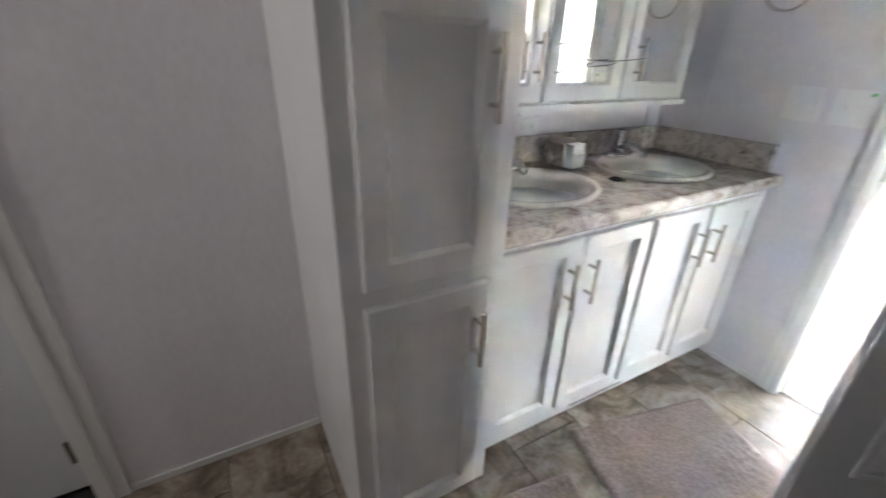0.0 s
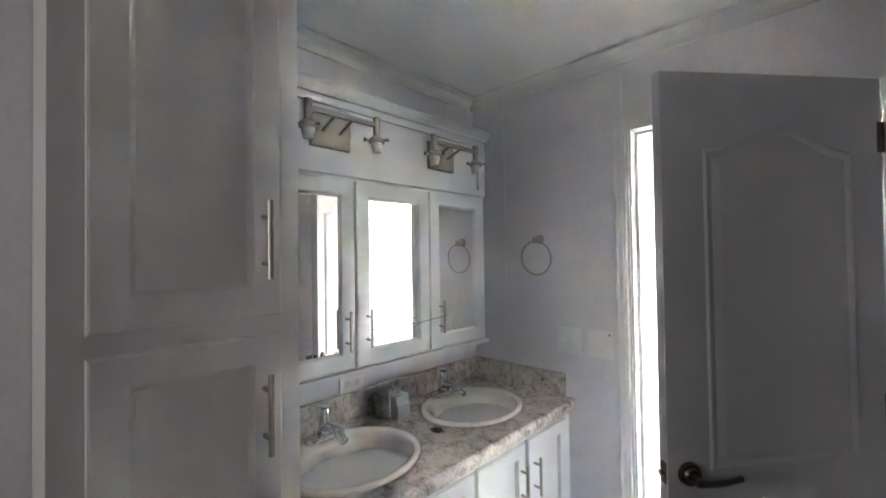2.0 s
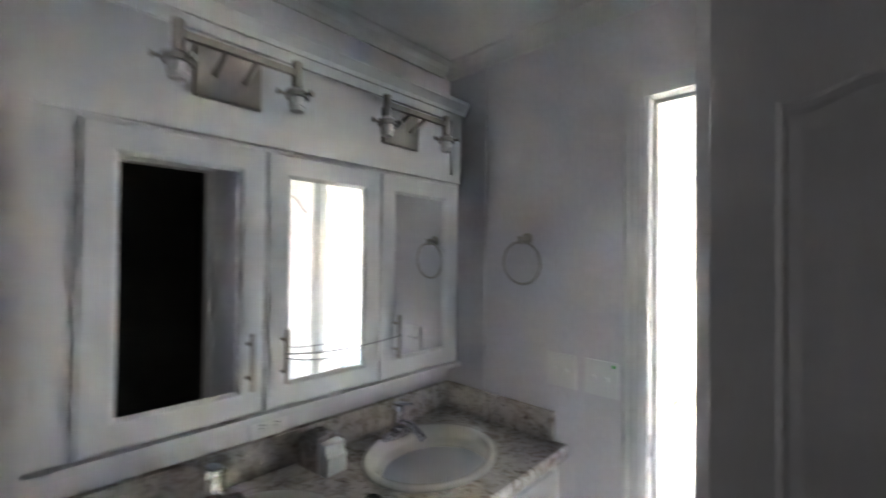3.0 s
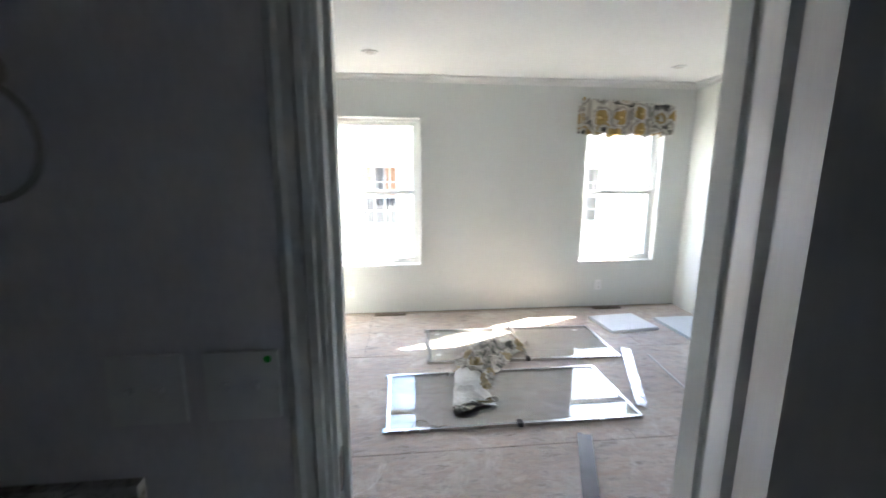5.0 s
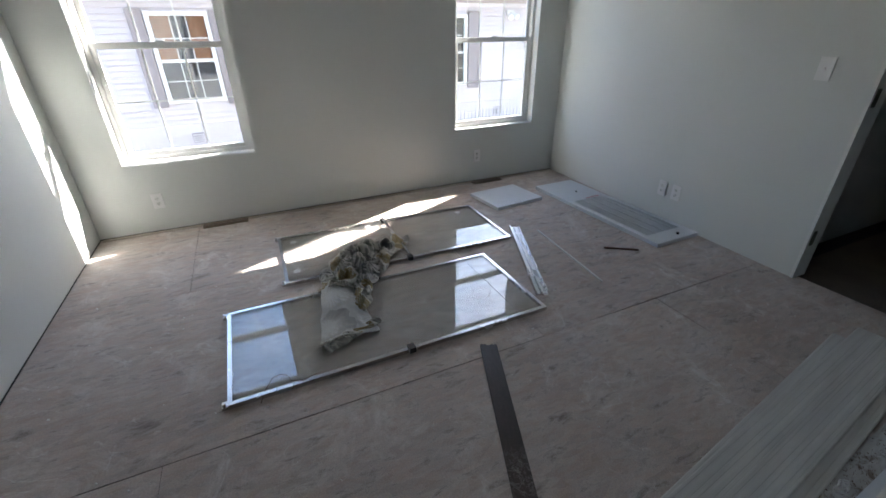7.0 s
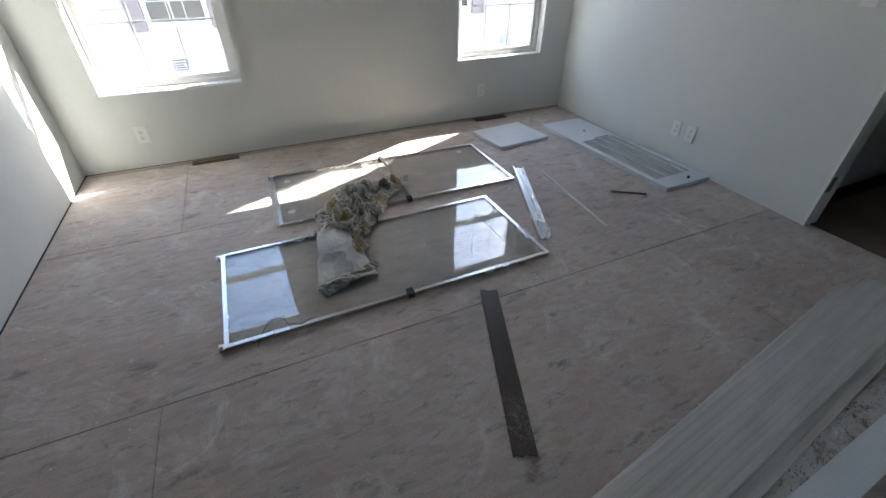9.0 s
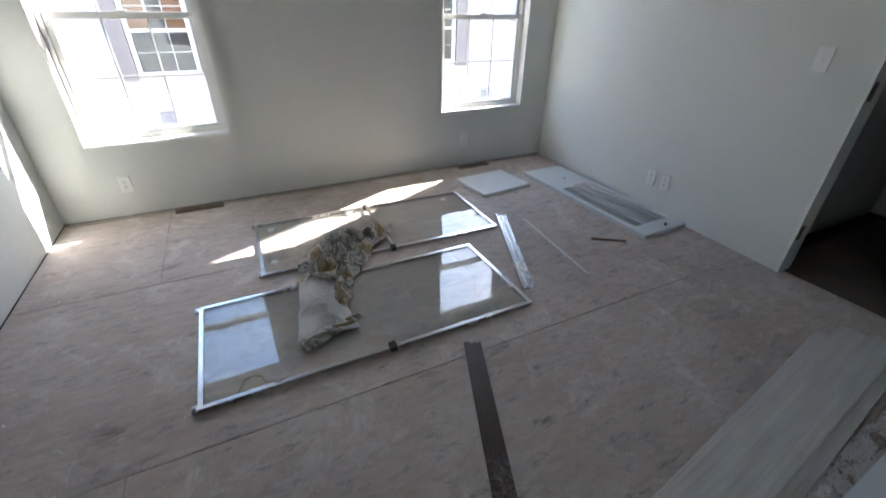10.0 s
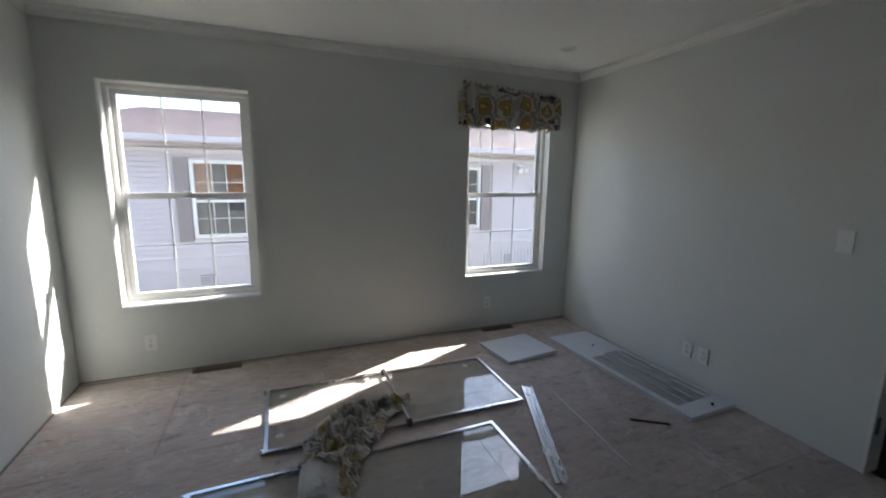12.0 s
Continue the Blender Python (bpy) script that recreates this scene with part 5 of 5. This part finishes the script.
for k in range(5):
    h = k / 4
    rings.append([Vector(((0.030 - 0.020 * h) * math.cos(q) * (1 + 0.4 * math.sin(3 * q + k)), (0.020 - 0.012 * h) * math.sin(q) * (1 + 0.4 * math.cos(2 * q - k)), 0.022 * h + 0.004 * math.sin(4 * q + 2 * k) * (k > 0))) for q in (2 * math.pi * n / 14 for n in range(14))])
loops(bm, rings, True, True)
part("crumple", bm, M_paper, scrap)
sh = thing("white_sheet_panel", "pale painted panel lying along the wall", "panel", pose(1.75, -3.562, 0.002, 0, 0, 3.0))
box_part("sheet", (0, 1.9, 0, 0.100, 0, 0.03), M_panelwhite, sh, bevel=0.003)

# pads and a thin wire on the shower doors, tack strip, dust
pads = [(1.30, -0.70), (1.27, -1.14), (2.62, -0.72), (1.86, -0.66), (1.84, -1.16)]
for x, y in pads:
    p = thing("adhesive_pad", "small pale adhesive pad stuck on the glass", "pad", pose(x, y, 0.0185, 0, 0, 40 * x), group="pads on the glass")
    bm = bmesh.new()
    cyl(bm, (0, 0, 0), (0, 0, 0.002), 0.022, 14)
    part("disc", bm, M_trim, p)
wire = thing("loose_wire", "thin rusty wire looped over the shower door frame", "wire")
bm = bmesh.new()
tube(bm, [(0.99, -2.165, 0.005), (1.02, -2.11, 0.026), (1.05, -2.06, 0.028), (1.08, -2.05, 0.026), (1.11, -2.07, 0.024), (1.12, -2.11, 0.027), (1.17, -2.13, 0.027), (1.23, -2.11, 0.022)], 0.0016, 6)
part("strand", bm, M_stick, wire)
# solid black strips at the wall foot, painted shade of the gap there
structure("trim_gap_shade_north", [(0.0, BW, -0.005, -0.0005, 0.0005, 0.007)], M_slot, "black strip painted as the shade of the gap under the wallboard", "gap")
structure("trim_gap_shade_west", [(0.0005, 0.005, YS1 + 0.02, -0.006, 0.0005, 0.006)], M_slot, "black strip painted as the shade of the gap under the wallboard", "gap")
structure("trim_tack_strip", [(0.02, 4.05, -0.050, -0.008, 0.0005, 0.005)], M_tack, "pale bare strip along the foot of the window wall", "moulding")
bm = bmesh.new()
rng = random.Random(11)
for _ in range(260):
    x = rng.uniform(2.4, 3.4)
    y = -3.440 + 0.068 * rng.random() + 0.080 * (x - 2.35)
    r = rng.uniform(0.001, 0.0035)
    h = r * rng.uniform(0.3, 0.7)
    a0 = rng.uniform(0, 6)
    loops(bm, [[Vector((x + rr * r * math.cos(t + a0) * (1 + 0.35 * math.sin(2 * t + x * 9)), y + rr * r * math.sin(t), 0.0118 + zz)) for t in (2 * math.pi * k / 7 for k in range(7))] for rr, zz in ((1, 0.0), (0.9, h * 0.5), (0.5, h), (0.1, h * 1.05))], False, True)
tagged(part("board_debris", bm, M_stick), "brown crumbs and dirt on the dirty board", "debris", kind="stuff")

# joint strips of the bath wall panels
for nm, bb in (("trim_seam_west", (XB + 0.0005, XB + 0.003, -4.545, -4.537, 1.014, 1.131)), ("trim_seam_west_b", (XB + 0.0005, XB + 0.003, -3.775, -3.767, 1.014, 1.131)), ("trim_seam_north", (0.808, 0.816, YS0 - 0.003, YS0 - 0.0005, DH + 0.057, H - 0.062)), ("trim_seam_north_b", (0.195, 0.203, YS0 - 0.003, YS0 - 0.0005, 1.014, H - 0.062))):
    structure(nm, [bb], M_vinyl, "thin vinyl joint strip on the wall", "moulding")

# ---------- valance and fallen curtain ----------
val = thing("valance", "gathered valance printed with mustard and charcoal medallions", "valance", Matrix.Translation((2.842, 0, 1.888)))
bm = bmesh.new()
n, m = 220, 16
VW, VH = 1.01, 0.355
grid = []
for i in range(n + 1):
    s = i / n
    fold = 0.7 * math.sin(s * 52 + 2.2 * math.sin(s * 9)) + 0.35 * math.sin(s * 83 + 1.0) + 0.5 * noise.noise(Vector((s * 11, 3, 1)))
    row = []
    for j in range(m + 1):
        t = j / m
        amp = 0.022 + 0.024 * (1 - t)
        if t > 0.86:
            amp = 0.011
        y = -0.085 - amp * fold - 0.006 * math.sin(t * 5) * noise.noise(Vector((s * 20, t * 3, 7)))
        hem = 0.032 * noise.noise(Vector((s * 8, 0, 5))) + 0.012 * fold if t < 0.3 else 0
        head = 0.012 * math.sin(s * 120) * (t > 0.95)
        row.append(bm.verts.new((s * VW + 0.004 * math.sin(t * 6 + s * 30), y, t * VH + (1 - t) * hem + head - 0.045 * (s - 0.2) * t)))
    grid.append(row)
for i in range(n):
    for j in range(m):
        bm.faces.new((grid[i][j], grid[i + 1][j], grid[i + 1][j + 1], grid[i][j + 1]))
cl = part("cloth", bm, M_cloth_v, val, smooth=True)
cl.modifiers.new("thickness", "SOLIDIFY").thickness = 0.0015
for xx, drop in ((0.0, 0.0), (VW, 0.035)):   # returns to the wall
    bm = bmesh.new()
    bm.faces.new([bm.verts.new(p) for p in ((xx, -0.066, 0.02), (xx, -0.002, 0.02), (xx, -0.002, VH - 0.06 - drop), (xx, -0.066, VH - 0.06 - drop))])
    part("side_return", bm, M_cloth_v, val).modifiers.new("thickness", "SOLIDIFY").thickness = 0.002
bm = bmesh.new()
tube(bm, [(0.0, -0.004, VH - 0.045), (0.0, -0.058, VH - 0.047), (VW / 2, -0.06, VH - 0.055), (VW, -0.058, VH - 0.08), (VW, -0.004, VH - 0.08)], 0.006)
part("curtain_rod", bm, M_plastic, val)

blind = thing("raised_blind", "raised white mini blind with a tilt wand and cord", "blind", Matrix.Translation((2.952, 0, 1.936)))
box_part("head_rail", (0.0, 0.863, 0.02, 0.055, 0.066, 0.100), M_plastic, blind, bevel=0.002)
for k in range(4):
    box_part("slat", (0.004, 0.858, 0.022, 0.05, 0.028 + k * 0.011, 0.032 + k * 0.011), M_plastic, blind)
box_part("bottom_rail", (0.002, 0.86, 0.02, 0.052, 0.006, 0.024), M_plastic, blind, bevel=0.002)
bm = bmesh.new()
tube(bm, [(0.115, 0.014, 0.085), (0.117, 0.012, -0.28), (0.116, 0.012, -0.60), (0.118, 0.012, -0.64)], 0.003, 8)
part("tilt_wand", bm, M_plastic, blind)

# fallen curtain: a ridge of folds that narrows, with the pale lining turned out at one end
cur = thing("fallen_curtain", "crumpled medallion-print curtain with pale lining over the shower doors", "curtain", Matrix.Translation((0, 0, 0)))


def heap(spine, widths, heights, seed, nu, nv, crump, bend=(5, 34), ragged=0.30):
    bm = bmesh.new()
    grid = []
    k_max = len(spine) - 1
    for i in range(nu + 1):
        s = i / nu * k_max
        k = min(int(s), k_max - 1)
        f = s - k
        f2 = f * f * (3 - 2 * f)
        c = Vector(spine[k]).lerp(Vector(spine[k + 1]), f)
        w = widths[k] + (widths[k + 1] - widths[k]) * f2
        h = heights[k] + (heights[k + 1] - heights[k]) * f2
        d = (Vector(spine[k + 1]) - Vector(spine[k])).normalized()
        side = Vector((-d.y, d.x))
        row = []
        for j in range(nv + 1):
            t = j / nv * 2 - 1
            q = Vector((c.x, c.y, seed)) + Vector((side.x * t * w, side.y * t * w, 0))
            wob = 1 + ragged * noise.noise(Vector((i / nu * 6, t * 1.2, seed)))
            p = Vector((c.x, c.y)) + side * (t * w * wob)
            dome = max(0.0, 1 - abs(t) ** 2.4)
            a1 = math.sin(bend[0] * t + 2.6 * noise.noise(q * 5) + bend[1] * i / nu)
            crease = abs(noise.noise(q * 9)) + 0.6 * abs(noise.noise(q * 21))
            z = 0.031 + dome * (h * 0.55 + h * 0.35 * a1) + crump * dome * (0.5 - crease) + 0.004 * noise.noise(q * 40)
            row.append(bm.verts.new((p.x, p.y, max(z, 0.028 + 0.003 * noise.noise(q * 15)))))
        grid.append(row)
    for i in range(nu):
        for j in range(nv):
            bm.faces.new((grid[i][j], grid[i + 1][j], grid[i + 1][j + 1], grid[i][j + 1]))
    return bm


bm = heap([(2.06, -1.03), (1.93, -1.07), (1.76, -1.13), (1.61, -1.25), (1.53, -1.40), (1.47, -1.51)], [0.03, 0.09, 0.17, 0.19, 0.175, 0.14], [0.02, 0.045, 0.075, 0.075, 0.055, 0.03], 1.3, 130, 80, 0.075, (7, 42))
c1 = part("printed_folds", bm, M_cloth_f, cur, smooth=True)
bm = heap([(1.64, -1.38), (1.60, -1.50), (1.57, -1.64), (1.52, -1.76)], [0.05, 0.055, 0.05, 0.035], [0.05, 0.05, 0.04, 0.02], 2.2, 50, 30, 0.05)
c4 = part("side_fold", bm, M_cloth_f, cur, smooth=True)
bm = heap([(1.465, -1.44), (1.45, -1.58), (1.435, -1.76), (1.42, -1.94)], [0.10, 0.105, 0.12, 0.145], [0.04, 0.03, 0.022, 0.02], 3.7, 60, 50, 0.016, (4, 2), 0.08)
c2 = part("lining", bm, M_cloth_l, cur, "plain off-white lining", smooth=True)
bm = heap([(1.29, -1.985), (1.36, -1.955), (1.46, -1.92), (1.59, -1.86)], [0.036, 0.036, 0.026, 0.03], [0.03, 0.03, 0.02, 0.018], 5.1, 50, 24, 0.025)
c3 = part("turned_hem", bm, M_cloth_f, cur, smooth=True)
for c in (c1, c2, c3, c4):
    c.modifiers.new("thickness", "SOLIDIFY").thickness = 0.002

# ---------- outdoors ----------
bm = bmesh.new()
bx(bm, -600, 600, -600, 900, -0.95, -0.75)
tagged(part("ground", bm, M_ground), "dry thin grass between the houses", "ground", kind="structure")
# unseen roof slab added above the ceilings to block daylight
structure("roof", [(-2.2, 6.8, YB - 0.5, 0.32, 2.62, 2.72)], M_roof, "unseen dark shingle roof slab added to keep daylight out", "roof")
# unseen outer walls, added to close the house against stray light
structure("wall_light_shell", [(6.2, 6.3, YB - 0.2, 0.15, -0.75, 2.62), (-1.8, -1.7, YB - 0.2, 0.15, -0.75, 2.62), (-1.7, 6.2, YB - 0.3, YB - 0.2, -0.75, 2.62), (-1.7, -0.151, 0.0, 0.15, -0.2, 2.62), (-1.8, 6.3, 0.06, 0.15, -0.75, -0.201)], M_siding, "unseen pale siding outer wall added to keep daylight out", "wall")

NY = 3.6
house = thing("neighbour_house", "single-storey pale vinyl-sided house with low brown roof", "house", Matrix.Translation((0.03, NY, -0.07)))
NX0, NX1, NZ0, NZ1 = -1.50, 13.0, 0.13, 2.02
box_part("wall", (NX0 + 0.01, NX1 - 0.01, 0.01, 8.0, -0.75, NZ1), M_siding, house)
box_part("skirting_band", (NX0, NX1, -0.012, 0.0095, 0.10, 0.27), M_skirt, house, bevel=0.004)
lap = 0.0735
k = 0
z = 0.27
wins = ((0.204, 0.945, 0.566, 1.703), (4.17, 4.905, 0.575, 1.69))
while z < NZ1 - 0.02:
    zt = min(z + lap, NZ1)
    cuts, x = [], NX0
    for (wx0, wx1, wz0, wz1) in wins:
        if zt > wz0 and z < wz1:
            cuts.append((x, wx0)); x = wx1
    cuts.append((x, NX1))
    for c0, c1 in cuts:
        bm = bmesh.new()
        loops(bm, [[Vector((xx, 0.009, z)), Vector((xx, -0.026, z + 0.001)), Vector((xx, -0.025, z + 0.006)), Vector((xx, 0.004, zt)), Vector((xx, 0.009, zt))] for xx in (c0, c1)], True, True)
        part("siding_board", bm, M_siding, house)
    z += lap
# ribbed skirting below
x = NX0
rib = None
n_rib = 0
while x < 9.0:
    if rib is None:
        bm = bmesh.new()
        bx(bm, 0, 0.068, -0.001, 0.0095, -0.74, 0.0995)
        rib = part("skirting_rib", bm, M_skirt, house, bevel=0.003)
        rib.location = (x, 0, 0)
    else:
        o = rib.copy()
        scene.collection.objects.link(o)
        o.location = (x, 0, 0)
    x += 0.078
for nm, xx in (("corner_post", NX0 - 0.02),):
    box_part(nm, (xx, xx + 0.09, -0.02, 0.009, 0.12, NZ1), M_skirt, house, bevel=0.004)


def house_window(wx0, wx1, wz0, wz1, drapes):
    w = new("window"); w.parent = house; w.location = (wx0, 0, wz0)
    W, Hh = wx1 - wx0, wz1 - wz0
    f = 0.05
    for b in ((0, f, -0.045, 0.01, 0, Hh), (W - f, W, -0.045, 0.01, 0, Hh), (f, W - f, -0.045, 0.01, 0, f), (f, W - f, -0.045, 0.01, Hh - f, Hh), (f, W - f, -0.022, 0.008, Hh * 0.46, Hh * 0.46 + 0.04)):
        box_part("window_frame", b, M_win, w, bevel=0.003)
    for k in (1, 2):
        xm = f + (W - 2 * f) * (0.35 if k == 1 else 0.65)
        box_part("muntin", (xm - 0.005, xm + 0.005, -0.014, -0.006, f, Hh - f), M_win, w)
    for zz in (Hh * 0.25, Hh * 0.72):
        box_part("muntin", (f, W - f, -0.013, -0.007, zz - 0.005, zz + 0.005), M_win, w)
    g = box_part("pane", (f, W - f, -0.005, 0.0, f, Hh - f), M_glass, w)
    # thin dark sheet in place of the shaded room behind the glass
    box_part("unlit_room_sheet", (f, W - f, 0.0092, 0.0098, f, Hh - f), M_roomdark, w)
    if drapes:
        for x0, x1, z0 in ((f + 0.005, f + 0.235, Hh * 0.48), (W - f - 0.215, W - f - 0.005, Hh * 0.48)):
            box_part("drape", (x0, x1, 0.003, 0.0088, z0, Hh - f), M_drape, w, "rust brown drape")
    return w


house_window(*wins[0], True)
house_window(*wins[1], False)
for x0, x1 in ((0.012, 0.19), (0.962, 1.14), (4.93, 5.155)):
    bm = bmesh.new()
    z0, z1 = 0.522, 1.727
    bx(bm, x0, x0 + 0.03, -0.055, -0.025, z0, z1); bx(bm, x1 - 0.03, x1, -0.055, -0.025, z0, z1)
    for a, b in ((z0, z0 + 0.04), ((z0 + z1) / 2 - 0.02, (z0 + z1) / 2 + 0.02), (z1 - 0.04, z1)):
        bx(bm, x0 + 0.03, x1 - 0.03, -0.055, -0.025, a, b)
    s = part("shutter", bm, M_shutter, house, "mauve-grey shutter", bevel=0.003)
    box_part("shutter_panel", (x0 + 0.03, x1 - 0.03, -0.044, -0.025, z0 + 0.04, z1 - 0.04), M_shutter, s)
box_part("frieze_board", (NX0, NX1, -0.03, 0.0, 1.80, 1.86), M_skirt, house, bevel=0.003)
# eaves and hipped roof
bm = bmesh.new()
bx(bm, NX0 - 0.25, NX1 + 0.2, -0.28, 0.0, 1.925, 1.945)
part("soffit", bm, M_skirt, house)
box_part("gutter", (NX0 - 0.28, NX1 + 0.2, -0.36, -0.281, 1.945, 2.02), M_skirt, house, bevel=0.012, seg=2)
bm = bmesh.new()
rz0, rz1 = 2.0, 2.87
v = [bm.verts.new(p) for p in ((NX0 - 0.28, -0.33, rz0), (NX1 + 0.2, -0.33, rz0), (NX1 + 0.2, 8.3, rz0), (NX0 - 0.28, 8.3, rz0), (NX0 + 0.30, 3.9, rz1), (NX1 - 2.5, 3.9, rz1))]
for f in ((0, 1, 5, 4), (1, 2, 5), (2, 3, 4, 5), (3, 0, 4), (3, 2, 1, 0)):
    bm.faces.new([v[i] for i in f])
roof = part("roof", bm, M_roof, house, "weathered brown asphalt shingles")
courses = 22
for k in range(courses):
    s0, s1 = k / courses, (k + 1) / courses
    ya, yb = -0.33 + 4.23 * s0, -0.33 + 4.23 * s1
    za, zb = rz0 + (rz1 - rz0) * s0, rz0 + (rz1 - rz0) * s1
    xa = NX0 - 0.28 + 0.58 * s0
    bm = bmesh.new()
    loops(bm, [[Vector((xx, ya, za + 0.001)), Vector((xx, ya, za + 0.014)), Vector((xx, yb + 0.02, zb + 0.007)), Vector((xx, yb + 0.02, zb + 0.001))] for xx in (xa + 0.02, 10.4)], True, True)
    part("shingle_course", bm, M_roof, roof)
box_part("ridge_vent", (0.88, 9.5, 3.78, 4.02, rz1 - 0.01, rz1 + 0.06), M_black, house, "dark ridge vent")
bm = bmesh.new()
bx(bm, 5.70, 5.82, -0.05, -0.014, 1.66, 1.76)
cyl(bm, (5.73, -0.05, 1.70), (5.70, -0.17, 1.64), 0.04, 14, 0.05)
cyl(bm, (5.80, -0.05, 1.70), (5.84, -0.16, 1.65), 0.04, 14, 0.05)
part("flood_lamp", bm, M_win, house, "white twin flood lamp")
box_part("meter_box", (6.10, 6.32, -0.09, -0.014, 1.16, 1.40), M_skirt, house, "grey meter box", 0.006)

# notices stuck on the window panes
def notice(x, y, z, w, h, label):
    p = thing("window_sticker", label, "sticker", Matrix.Translation((x, y, z)))
    for b in ((0, w, h - 0.006, h), (0, w, 0, 0.004), (0, 0.004, 0.004, h - 0.006), (w - 0.004, w, 0.004, h - 0.006)):
        box_part("printed_border", (b[0], b[1], -0.0011, -0.0007, b[2], b[3]), M_ink, p)
    for k in range(3):
        box_part("printed_line", (w * 0.14, w * (0.86 - 0.12 * (k % 2)), -0.0011, -0.0007, h * (0.2 + 0.22 * k), h * (0.29 + 0.22 * k)), M_ink, p)


notice(0.775, 0.0965, 0.625, 0.085, 0.07, "small printed notice stuck on the window glass")
notice(3.42, 0.0965, 0.625, 0.08, 0.07, "small printed notice stuck on the window glass")

# ---------- floor pieces ----------
floor_bed = structure("floor", [(0.0, BW + 0.02, YS0 + 0.03, 0.0, -0.019, -0.006)], M_slot, "bare brown subfloor sheets with open seams", "floor")
rows = ((-1.085, 0.0, (0.0, 0.66, 3.095, 4.145)), (-2.312, -1.087, (0.0, 2.31, 4.145)), (-3.63, -2.314, (0.0, 0.652, 3.09, 4.145)))
for ya, yb, xs in rows:
    for xa, xb in zip(xs, xs[1:]):
        g = 0.0015
        bm = bmesh.new()
        bx(bm, xa + g, xb - g, ya + g, yb - (0.012 if yb == 0.0 else g), -0.0055, 0.0)
        part("subfloor_sheet", bm, M_sub, floor_bed, bevel=0.001)
# nail heads and plaster crumbs
bm = bmesh.new()
rng = random.Random(5)
for _ in range(240):
    x, y, r = rng.uniform(0.1, 4.0), rng.uniform(-3.4, -0.15), rng.uniform(0.002, 0.006)
    rings = [[Vector((x + rr * r * math.cos(a + x) * (1 + 0.4 * math.sin(3 * a + y)), y + rr * r * math.sin(a), zz)) for a in (2 * math.pi * k / 7 for k in range(7))] for rr, zz in ((1, 0.0002), (0.8, 0.6 * r), (0.3, 0.8 * r))]
    loops(bm, rings, False, True)
tagged(part("plaster_crumbs", bm, M_trim), "pale crumbs of plaster scattered on the subfloor", "debris", kind="stuff")

floor_bath = structure("floor_bath", [(-1.4, XE + 0.02, YB, YS0 + 0.03, -0.019, -0.003)], M_slot, "brown stone-print vinyl tile bathroom floor", "floor")
TS = 0.305
tile_me = None
cols = int((XE + 0.02 - XR) / TS) + 1
r = 0
y = YS0 + 0.03
while y > YB:
    shift = (r % 2) * TS * 0.5
    x = XR - shift
    while x < XE + 0.02:
        xa, xb = max(x, XR), min(x + TS, XE + 0.018)
        ya = max(y - TS, YB)
        if xb - xa > 0.03:
            if tile_me is None or xb - xa < TS - 0.001 or y - ya < TS - 0.001:
                bm = bmesh.new()
                bx(bm, 0, xb - xa - 0.003, -(y - ya) + 0.003, 0, -0.003, 0.0035)
                me = mesh_of("tile", bm, M_tile, 0.0012)
                if xb - xa >= TS - 0.001 and y - ya >= TS - 0.001:
                    tile_me = me
            else:
                me = tile_me
            o = new("tile", me)
            o.parent = floor_bath
            o.location = (xa, y, 0)
        x += TS
    y -= TS
    r += 1
